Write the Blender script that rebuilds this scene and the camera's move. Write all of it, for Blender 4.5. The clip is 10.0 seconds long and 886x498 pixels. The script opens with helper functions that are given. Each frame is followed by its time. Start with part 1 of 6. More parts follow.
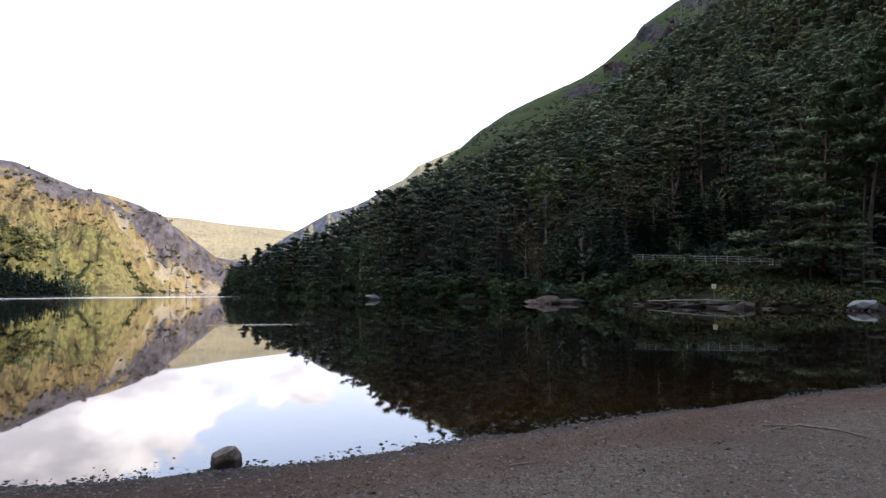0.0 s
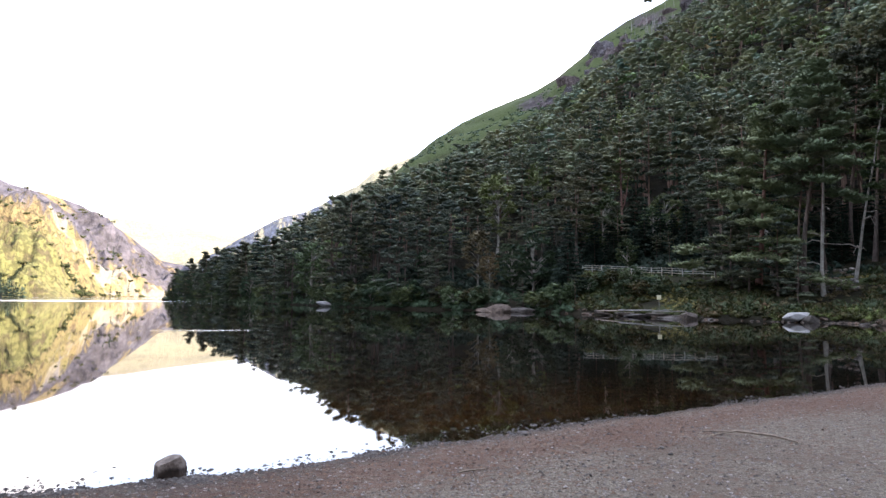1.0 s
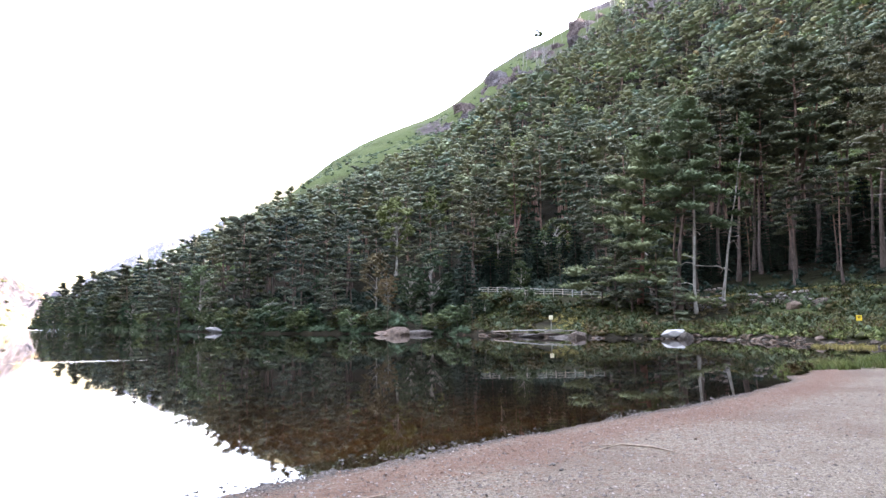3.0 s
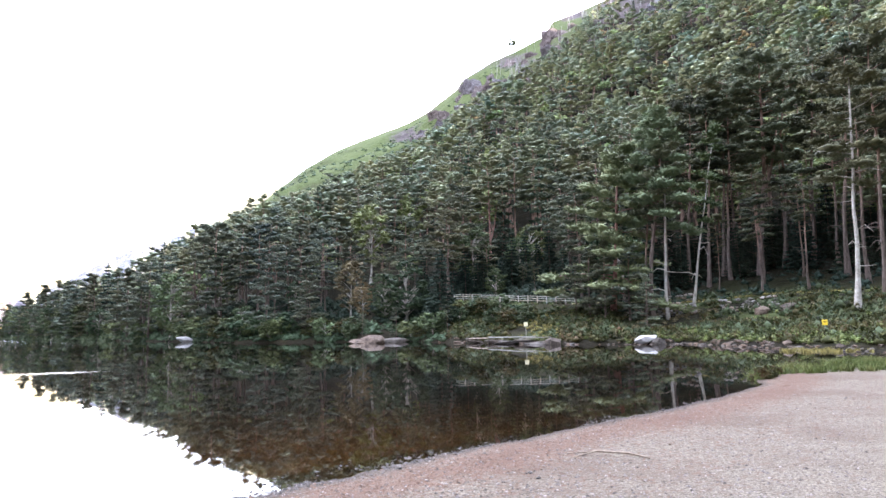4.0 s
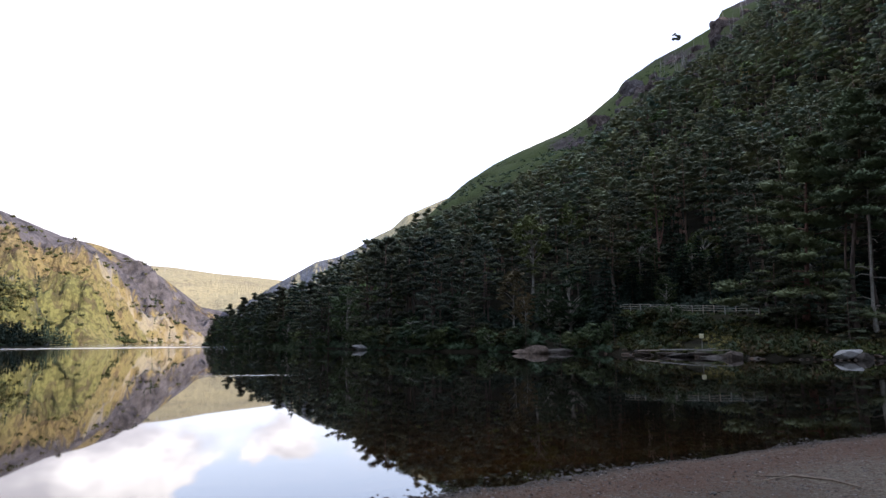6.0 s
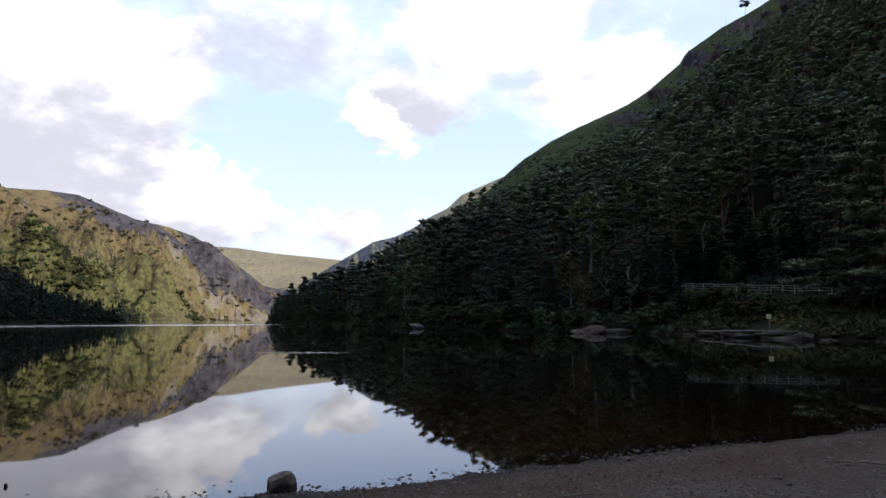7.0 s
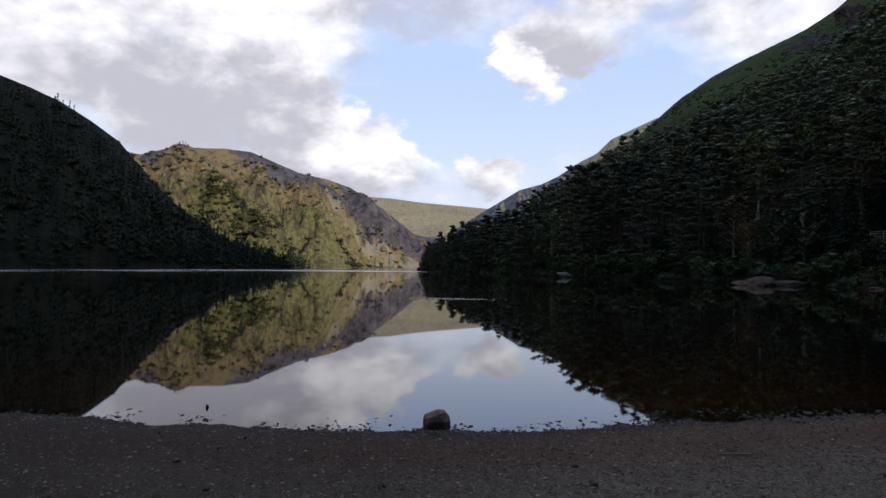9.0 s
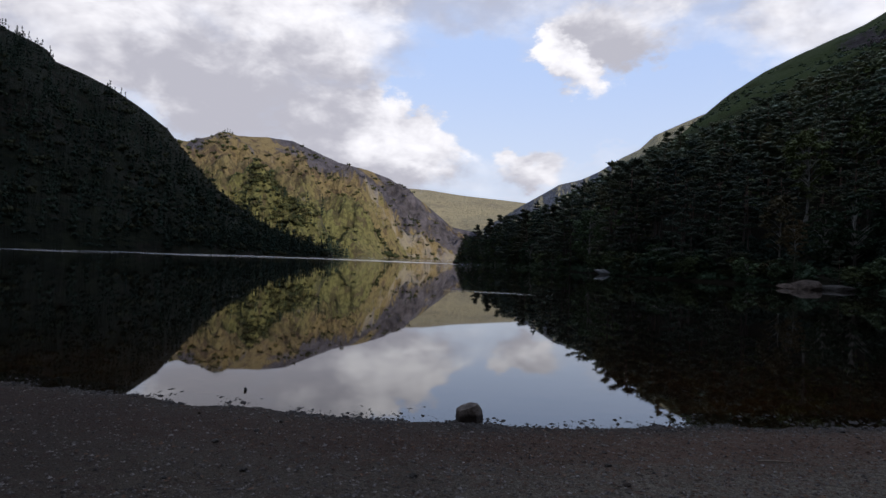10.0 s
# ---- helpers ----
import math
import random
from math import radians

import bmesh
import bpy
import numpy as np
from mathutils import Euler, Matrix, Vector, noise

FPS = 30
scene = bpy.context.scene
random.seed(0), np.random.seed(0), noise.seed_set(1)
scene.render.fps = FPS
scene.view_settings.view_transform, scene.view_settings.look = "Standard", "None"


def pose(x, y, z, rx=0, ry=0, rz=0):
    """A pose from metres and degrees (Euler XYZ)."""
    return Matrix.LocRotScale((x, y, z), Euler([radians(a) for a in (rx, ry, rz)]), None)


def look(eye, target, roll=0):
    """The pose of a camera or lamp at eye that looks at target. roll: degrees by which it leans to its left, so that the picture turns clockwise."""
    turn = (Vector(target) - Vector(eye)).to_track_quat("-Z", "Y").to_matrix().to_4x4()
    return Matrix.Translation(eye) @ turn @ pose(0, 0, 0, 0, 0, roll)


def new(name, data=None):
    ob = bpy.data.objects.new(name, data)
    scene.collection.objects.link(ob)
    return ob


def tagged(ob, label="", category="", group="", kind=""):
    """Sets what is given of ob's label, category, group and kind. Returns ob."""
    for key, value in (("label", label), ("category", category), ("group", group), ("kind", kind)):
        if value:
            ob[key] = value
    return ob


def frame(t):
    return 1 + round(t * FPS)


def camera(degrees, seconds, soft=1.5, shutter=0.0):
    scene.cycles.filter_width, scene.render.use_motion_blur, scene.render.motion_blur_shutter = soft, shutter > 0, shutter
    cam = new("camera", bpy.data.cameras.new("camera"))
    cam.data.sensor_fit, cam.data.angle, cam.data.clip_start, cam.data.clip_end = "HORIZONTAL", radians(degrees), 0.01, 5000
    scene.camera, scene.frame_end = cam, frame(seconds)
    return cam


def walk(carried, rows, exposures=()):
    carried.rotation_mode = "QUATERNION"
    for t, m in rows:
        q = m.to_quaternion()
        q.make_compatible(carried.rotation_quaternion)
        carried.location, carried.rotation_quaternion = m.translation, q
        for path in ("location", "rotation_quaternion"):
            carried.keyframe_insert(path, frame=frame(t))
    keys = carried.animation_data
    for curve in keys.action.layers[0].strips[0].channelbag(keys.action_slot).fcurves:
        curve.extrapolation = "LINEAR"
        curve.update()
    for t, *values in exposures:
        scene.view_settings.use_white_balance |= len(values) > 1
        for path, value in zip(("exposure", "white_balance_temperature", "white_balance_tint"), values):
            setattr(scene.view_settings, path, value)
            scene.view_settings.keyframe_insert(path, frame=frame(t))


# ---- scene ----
# ---- the camera and its way ----
cam = camera(71.27, 10.0, soft=1.5)
ROWS = [
    (0.0, 0.037, 0.071, 1.794, -0.20, 3.76, 0.55),
    (0.5, 0.043, 0.077, 1.799, -2.68, 3.80, 0.14),
    (1.0, 0.015, 0.033, 1.787, -4.57, 4.46, -0.21),
    (1.5, 0.013, 0.022, 1.785, -7.10, 4.97, -0.48),
    (2.0, 0.021, 0.012, 1.792, -9.46, 5.40, 0.08),
    (2.5, 0.014, -0.016, 1.803, -11.58, 6.08, 0.45),
    (3.0, 0.011, -0.031, 1.809, -14.01, 6.49, 0.75),
    (3.2, 0.011, -0.030, 1.813, -14.81, 6.59, 0.92),
    (4.3, 0.002, 0.010, 1.821, -16.50, 7.97, 1.33),
    (4.5, -0.001, 0.007, 1.815, -14.57, 8.97, 1.15),
    (5.0, 0.004, 0.003, 1.795, -8.20, 9.12, 0.97),
    (5.5, -0.006, 0.006, 1.788, -5.55, 8.74, 1.08),
    (5.7, -0.018, 0.004, 1.786, -3.65, 8.66, 0.88),
    (6.8, -0.037, -0.033, 1.782, 2.44, 6.80, 0.34),
    (7.0, -0.034, -0.053, 1.790, 3.82, 6.46, 0.31),
    (7.5, -0.024, -0.088, 1.796, 7.26, 4.91, -0.09),
    (8.0, -0.033, -0.083, 1.804, 11.72, 2.48, -1.00),
    (8.5, -0.041, -0.072, 1.804, 15.20, 1.45, -0.73),
    (9.0, -0.051, -0.076, 1.801, 17.36, 1.67, -0.32),
    (9.5, -0.061, -0.077, 1.800, 17.62, 2.35, -1.16),
    (10.0, -0.064, -0.079, 1.803, 20.73, 0.92, -2.08),
]
EXPOSURES = [(0.0, 1.05, 6600, 15), (0.5, 1.7, 6600, 15), (1.0, 2.15, 6650, 16), (1.5, 2.5, 6650, 16), (2.0, 2.75, 6750, 17), (2.5, 3.05, 6800, 17), (3.2, 3.35, 6800, 18), (4.5, 3.58, 6850, 18),
             (5.0, 2.75, 6750, 16), (5.5, 1.8, 6650, 15), (6.3, 0.5, 6450, 14), (7.0, 0.0, 6250, 13), (7.5, 0.0, 6150, 12), (8.0, 0.25, 6450, 14), (8.5, -0.1, 6350, 13), (9.0, -0.4, 6250, 13), (10.0, -0.55, 6250, 13)]
walk(cam, [(t, pose(x, y, z, 90 + pitch, 0, yaw) @ pose(0, 0, 0, 0, 0, -roll)) for t, x, y, z, yaw, pitch, roll in ROWS], EXPOSURES)

# ---- sky and sun ----
SUN_AZ, SUN_EL = 122.0, 16.0
sun_way = Vector((math.sin(radians(SUN_AZ)) * math.cos(radians(SUN_EL)), math.cos(radians(SUN_AZ)) * math.cos(radians(SUN_EL)), math.sin(radians(SUN_EL))))
sun_data = bpy.data.lights.new("sun", "SUN")
sun_data.energy, sun_data.angle, sun_data.color = 4.3, radians(0.53), (1.0, 0.90, 0.74)
sun = new("sun", sun_data)
sun.matrix_basis = look(sun_way * 100, (0, 0, 0))


def way(az, el):
    a, e = radians(az), radians(el)
    return (math.sin(a) * math.cos(e), math.cos(a) * math.cos(e), math.sin(e))


class Graph:
    """A short way to write node trees."""

    def __init__(self, tree):
        self.tree = tree
        tree.nodes.clear()

    def node(self, kind, links=None):
        n = self.tree.nodes.new(kind)
        self.fill(n, links)
        return n

    def fill(self, n, links):
        for key, value in (links or {}).items():
            sock = n.inputs[key]
            if isinstance(value, bpy.types.NodeSocket):
                self.tree.links.new(value, sock)
            else:
                sock.default_value = value

    def math(self, op, a, b=0.0):
        n = self.node("ShaderNodeMath")
        n.operation = op
        self.fill(n, {0: a, 1: b})
        return n.outputs[0]

    def vector(self, op, a, b=(0, 0, 0)):
        n = self.node("ShaderNodeVectorMath")
        n.operation = op
        self.fill(n, {0: a, 1: b})
        return n.outputs["Value"]

    def attribute(self, name):
        n = self.node("ShaderNodeAttribute")
        n.attribute_name = name
        return n.outputs["Fac"]

    def noise(self, vector, scale, detail=4.0, rough=0.55, distortion=0.0):
        return self.node("ShaderNodeTexNoise", {"Vector": vector, "Scale": scale, "Detail": detail, "Roughness": rough, "Distortion": distortion}).outputs["Fac"]

    def ramp(self, fac, stops):
        n = self.node("ShaderNodeValToRGB", {"Fac": fac})
        ramp = n.color_ramp
        while len(ramp.elements) < len(stops):
            ramp.elements.new(0.5)
        for e, (p, c) in zip(ramp.elements, stops):
            e.position, e.color = p, (*c, 1) if not isinstance(c, float) else (c, c, c, 1)
        return n.outputs["Color"]

    def mix(self, fac, a, b, blend="MIX"):
        n = self.node("ShaderNodeMix")
        n.data_type, n.blend_type = "RGBA", blend
        self.fill(n, {"Factor": fac})
        for sock, value in ((n.inputs[6], a), (n.inputs[7], b)):
            if isinstance(value, bpy.types.NodeSocket):
                self.tree.links.new(value, sock)
            else:
                sock.default_value = (*value, 1)
        return n.outputs[2]

    def smooth(self, value, low, high):
        n = self.node("ShaderNodeMapRange", {"Value": value, "From Min": low, "From Max": high})
        n.interpolation_type = "SMOOTHSTEP"
        return n.outputs[0]

    def stretch(self, vector, scale, location=(0, 0, 0)):
        return self.node("ShaderNodeMapping", {"Vector": vector, "Scale": scale, "Location": location}).outputs[0]


world = bpy.data.worlds.new("sky")
scene.world = world
world.use_nodes = True
g = Graph(world.node_tree)
sky_node = g.node("ShaderNodeTexSky")
sky_node.sky_type, sky_node.sun_disc = "NISHITA", False
sky_node.sun_elevation, sky_node.sun_rotation = radians(SUN_EL), radians(SUN_AZ)
sky_node.air_density, sky_node.dust_density, sky_node.ozone_density = 1.2, 0.6, 1.6
sky = sky_node.outputs[0]
ray = g.node("ShaderNodeTexCoord").outputs["Generated"]
parts = g.node("ShaderNodeSeparateXYZ", {0: ray}).outputs
# azimuth and elevation of the ray, in degrees, frayed by noise
ragged = g.node("ShaderNodeTexNoise", {"Vector": g.stretch(ray, (1, 1, 1.7)), "Scale": 7.0, "Detail": 6.0, "Roughness": 0.62})
fray = g.node("ShaderNodeSeparateXYZ", {0: ragged.outputs["Color"]}).outputs
az_deg = g.math("MULTIPLY", g.math("ARCTAN2", parts[0], parts[1]), 57.296)
el_deg = g.math("MULTIPLY", g.math("ARCSINE", parts[2]), 57.296)
az_ray = g.math("ADD", az_deg, g.math("MULTIPLY", g.math("SUBTRACT", fray[0], 0.5), 17.0))
el_ray = g.math("ADD", el_deg, g.math("MULTIPLY", g.math("SUBTRACT", fray[1], 0.5), 10.0))
# the cloud sheet over the rest of the sky: the ray's meeting with a flat layer overhead
high = g.math("ADD", g.math("MAXIMUM", parts[2], 0.02), 0.16)
flat = g.node("ShaderNodeCombineXYZ", {0: g.math("DIVIDE", parts[0], high), 1: g.math("DIVIDE", parts[1], high), 2: 0.0}).outputs[0]
cover = g.noise(flat, 0.9, 6.0, 0.58, 0.25)
density = g.math("MULTIPLY", g.math("SUBTRACT", cover, 0.47), 2.6)
glow = 0.0
# where the cloud masses and the blue gaps hang: azimuth, elevation, half width, half height, weight, brightness
for az, el, wide, tall, weight, bright in ((-47, 19, 15, 8, 0.9, 0.1), (-37, 13, 12, 4.5, 0.8, -0.75), (-32, 20.5, 9, 4.5, 0.8, 0.25), (-26.5, 11, 7.5, 3.6, 1.1, 0.55), (-18, 24, 10, 4, 0.5, -0.2),
                                           (-10, 17.6, 2.6, 3.2, 1.2, 0.9), (-5, 19.5, 6, 3.2, 1.0, -0.35), (2, 27, 9, 5, 1.0, 0.7), (13, 20, 8, 4, 0.7, 0.3), (-13.6, 8.2, 3.5, 1.5, 0.8, 0.1), (-28, 8, 8, 2.2, 0.5, -0.5),
                                           (-17, 14.5, 4.5, 5, -1.2, 0.0), (-23.5, 15, 4, 1.5, -0.8, 0.0), (0, 13.5, 8, 3.5, -1.0, 0.0), (-12, 11.5, 6, 2.5, -0.9, 0.0)):
    across, up = g.math("DIVIDE", g.math("SUBTRACT", az_ray, az), wide), g.math("DIVIDE", g.math("SUBTRACT", el_ray, el), tall)
    away = g.math("ADD", g.math("MULTIPLY", across, across), g.math("MULTIPLY", up, up))
    fall = g.smooth(away, 1.6, 0.0)
    density = g.math("ADD", density, g.math("MULTIPLY", fall, weight))
    if weight > 0:
        glow = g.math("ADD", g.math("MULTIPLY", fall, g.math("ADD", g.math("MULTIPLY", up, 0.55), bright)), glow)
# overhead and behind, the cloud thins out
density = g.math("SUBTRACT", density, g.math("MULTIPLY", g.smooth(parts[2], 0.48, 0.80), 0.25))
mask = g.smooth(density, -0.30, 0.95)
# billows: the same puffs seen a little nearer to the light
body = g.noise(g.stretch(ray, (1, 1, 1.8)), 11.0, 4.0, 0.58, 0.3)
crest = g.noise(g.stretch(ray, (1, 1, 1.8), (0.03, 0.02, -0.07)), 11.0, 4.0, 0.58, 0.3)
lit = g.math("ADD", g.math("MULTIPLY", g.math("SUBTRACT", body, crest), 1.3), g.math("MULTIPLY", glow, 0.62))
grey = g.mix(g.smooth(lit, -0.45, 0.55), (8.6, 8.5, 9.2), (17.4, 17.1, 17.0))
low_blue = g.mix(g.smooth(parts[2], 0.08, 0.34), (12.2, 13.7, 16.2), (9.2, 11.8, 17.0))
blue = g.mix(g.smooth(parts[2], 0.40, 0.80), low_blue, (6.4, 8.0, 11.4))
blue = g.mix(0.15, blue, sky)
colour = g.mix(mask, blue, grey)
back = g.node("ShaderNodeBackground", {"Color": colour, "Strength": 0.088})
g.node("ShaderNodeOutputWorld", {"Surface": back.outputs[0]})


# ---- materials ----
def material(name, fill):
    m = bpy.data.materials.new(name)
    m.use_nodes = True
    gr = Graph(m.node_tree)
    out = gr.node("ShaderNodeOutputMaterial")
    where = gr.node("ShaderNodeNewGeometry").outputs
    gr.tree.links.new(fill(gr, where), out.inputs["Surface"])
    return m


def surface(gr, colour, rough=0.9, height=None, strength=0.4, distance=0.05, spec=0.3, **more):
    links = {"Base Color": colour if isinstance(colour, bpy.types.NodeSocket) else (*colour, 1), "Roughness": rough, "Specular IOR Level": spec}
    links.update(more)
    if height is not None:
        links["Normal"] = gr.node("ShaderNodeBump", {"Height": height, "Strength": strength, "Distance": distance}).outputs[0]
    return gr.node("ShaderNodeBsdfPrincipled", links).outputs[0]


def mottled(name, stops, scale, rough=0.9, bump=0.4, distance=0.05, fine=8.0, island=0.0, vary=0.0, spec=0.12):
    """A surface of broad stains and fine grain, in world metres. island: brightness spread from piece to piece; vary: from thing to thing."""

    def fill(gr, where):
        broad = gr.noise(where["Position"], scale, 5.0, 0.6)
        grain = gr.noise(where["Position"], scale * fine, 4.0, 0.6)
        mixed = gr.math("ADD", gr.math("MULTIPLY", broad, 0.6), gr.math("MULTIPLY", grain, 0.4))
        colour = gr.ramp(gr.smooth(mixed, 0.3, 0.7), stops)
        if island:
            f = gr.math("ADD", gr.math("MULTIPLY", where["Random Per Island"], 2 * island), 1 - island)
            colour = gr.mix(1.0, colour, gr.node("ShaderNodeCombineXYZ", {0: f, 1: f, 2: f}).outputs[0], "MULTIPLY")
        if vary:
            r = gr.node("ShaderNodeObjectInfo").outputs["Random"]
            f = gr.math("ADD", gr.math("MULTIPLY", r, 2 * vary), 1 - vary)
            warm = gr.math("FRACT", gr.math("MULTIPLY", r, 7.3))
            colour = gr.mix(1.0, colour, gr.node("ShaderNodeCombineXYZ", {0: gr.math("MULTIPLY", f, gr.math("ADD", 0.9, gr.math("MULTIPLY", warm, 0.24))), 1: f, 2: gr.math("MULTIPLY", f, gr.math("SUBTRACT", 1.10, gr.math("MULTIPLY", warm, 0.2)))}).outputs[0], "MULTIPLY")
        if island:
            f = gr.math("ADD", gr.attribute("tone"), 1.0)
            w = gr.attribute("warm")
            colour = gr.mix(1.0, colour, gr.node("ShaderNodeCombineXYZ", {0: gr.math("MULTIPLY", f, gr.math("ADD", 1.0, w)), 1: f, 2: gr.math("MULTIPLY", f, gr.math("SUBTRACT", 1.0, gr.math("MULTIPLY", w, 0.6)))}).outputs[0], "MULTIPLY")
        return surface(gr, colour, rough, grain if bump else None, bump, distance, spec)

    return material(name, fill)


PINE = mottled("pine_needles", [(0.0, (0.036, 0.040, 0.025)), (0.55, (0.079, 0.087, 0.051)), (1.0, (0.138, 0.143, 0.082))], 0.30, 0.75, 0, island=0.12, vary=0.46)
BRIGHT_PINE = mottled("bright_pine_needles", [(0.0, (0.090, 0.112, 0.057)), (0.55, (0.149, 0.179, 0.090)), (1.0, (0.217, 0.244, 0.125))], 0.35, 0.75, 0, island=0.2, vary=0.12)
PINE_BLUE = mottled("blue_pine_needles", [(0.0, (0.033, 0.042, 0.030)), (0.55, (0.070, 0.085, 0.059)), (1.0, (0.121, 0.134, 0.087))], 0.30, 0.75, 0, island=0.12, vary=0.36)
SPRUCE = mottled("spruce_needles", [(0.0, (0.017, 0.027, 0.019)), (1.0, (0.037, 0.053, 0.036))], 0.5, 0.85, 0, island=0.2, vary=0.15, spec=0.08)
LEAF = mottled("broad_leaves", [(0.0, (0.038, 0.054, 0.022)), (0.5, (0.070, 0.094, 0.038)), (1.0, (0.115, 0.138, 0.058))], 0.4, 0.6, 0, island=0.2, vary=0.25)
LIGHT_LEAF = mottled("light_leaves", [(0.0, (0.075, 0.100, 0.038)), (0.5, (0.112, 0.145, 0.058)), (1.0, (0.165, 0.195, 0.085))], 0.4, 0.6, 0, island=0.2, vary=0.2)
RUSSET = mottled("russet_leaves", [(0.0, (0.080, 0.062, 0.032)), (1.0, (0.165, 0.130, 0.065))], 0.5, 0.7, 0, island=0.25, vary=0.15)
SHRUB = mottled("shrub_leaves", [(0.0, (0.026, 0.041, 0.018)), (0.6, (0.048, 0.070, 0.032)), (1.0, (0.077, 0.095, 0.048))], 0.6, 0.65, 0, island=0.2, vary=0.25)
FERN = mottled("bracken", [(0.0, (0.016, 0.020, 0.006)), (0.5, (0.036, 0.038, 0.011)), (0.75, (0.055, 0.045, 0.015)), (1.0, (0.083, 0.048, 0.023))], 0.25, 0.7, 0, island=0.4)
GRASS = mottled("grass_blades", [(0.0, (0.048, 0.070, 0.017)), (0.6, (0.089, 0.109, 0.031)), (1.0, (0.162, 0.145, 0.060))], 0.9, 0.6, 0, island=0.35)
REED = mottled("dry_grass", [(0.0, (0.120, 0.105, 0.030)), (1.0, (0.230, 0.190, 0.065))], 0.5, 0.7, 0, island=0.3)
STONE = mottled("granite", [(0.0, (0.043, 0.034, 0.027)), (0.5, (0.089, 0.073, 0.058)), (1.0, (0.162, 0.136, 0.112))], 1.6, 0.85, 0.8, 0.10, vary=0.25)
BROWN_STONE = mottled("brown_granite", [(0.0, (0.034, 0.025, 0.019)), (0.5, (0.088, 0.067, 0.051)), (1.0, (0.164, 0.131, 0.102))], 1.6, 0.85, 0.8, 0.10, vary=0.2)
PALE_STONE = mottled("pale_granite", [(0.0, (0.204, 0.190, 0.173)), (0.5, (0.299, 0.286, 0.265)), (1.0, (0.381, 0.367, 0.347))], 0.7, 0.85, 0.5, 0.06)
DARK_STONE = mottled("wet_stone", [(0.0, (0.030, 0.025, 0.021)), (0.6, (0.075, 0.063, 0.053)), (1.0, (0.140, 0.120, 0.100))], 6.0, 0.7, 0.5, 0.01, spec=0.12)
CRAG = mottled("mountain_crag", [(0.0, (0.033, 0.027, 0.028)), (0.5, (0.092, 0.077, 0.075)), (1.0, (0.173, 0.157, 0.149))], 0.25, 0.9, 0.9, 0.6, vary=0.15)
WOOD = mottled("weathered_wood", [(0.0, (0.170, 0.140, 0.110)), (1.0, (0.360, 0.320, 0.270))], 3.0, 0.85, 0.4, 0.01, vary=0.15)
RAIL = mottled("pale_rail_wood", [(0.0, (0.233, 0.214, 0.178)), (1.0, (0.343, 0.325, 0.275))], 2.0, 0.8, 0.3, 0.01, vary=0.1)
BIRCH = mottled("pale_bark", [(0.0, (0.150, 0.130, 0.105)), (0.5, (0.330, 0.300, 0.255)), (1.0, (0.480, 0.450, 0.400))], 1.6, 0.85, 0.4, 0.02)
DEADWOOD = mottled("bleached_wood", [(0.0, (0.160, 0.152, 0.132)), (1.0, (0.336, 0.320, 0.280))], 1.6, 0.85, 0.3, 0.02)
YELLOW = mottled("yellow_paint", [(0.0, (0.620, 0.420, 0.030)), (1.0, (0.760, 0.560, 0.050))], 4.0, 0.5, 0.1, 0.002)
CREAM = mottled("cream_paint", [(0.0, (0.620, 0.560, 0.330)), (1.0, (0.760, 0.700, 0.470))], 4.0, 0.5, 0.1, 0.002)
BLACK = mottled("black_paint", [(0.0, (0.020, 0.020, 0.020)), (1.0, (0.035, 0.035, 0.035))], 4.0, 0.5, 0.1, 0.002)


def bark_fill(gr, where):
    """Scots pine bark: grey-brown plates low down, orange-red flakes higher up the stem."""
    z = gr.node("ShaderNodeSeparateXYZ", {0: gr.node("ShaderNodeTexCoord").outputs["Object"]}).outputs[2]
    plates = gr.noise(gr.stretch(where["Position"], (3, 3, 0.8)), 2.0, 4.0, 0.6)
    low = gr.ramp(plates, [(0.3, (0.050, 0.036, 0.029)), (0.7, (0.150, 0.114, 0.094))])
    top = gr.ramp(plates, [(0.3, (0.130, 0.078, 0.058)), (0.7, (0.270, 0.170, 0.125))])
    return surface(gr, gr.mix(gr.smooth(gr.math("ADD", z, gr.math("MULTIPLY", plates, 4.0)), 7.0, 17.0), low, top), 0.9, plates, 0.6, 0.05)


BARK = material("pine_bark", bark_fill)
RED_BARK = mottled("red_pine_bark", [(0.0, (0.095, 0.050, 0.040)), (0.5, (0.185, 0.098, 0.078)), (1.0, (0.280, 0.165, 0.130))], 2.5, 0.9, 0.5, 0.03)
WALLING = mottled("lichened_wall_stone", [(0.0, (0.085, 0.068, 0.056)), (0.5, (0.195, 0.165, 0.140)), (1.0, (0.330, 0.290, 0.250))], 1.6, 0.85, 0.6, 0.06, vary=0.3)


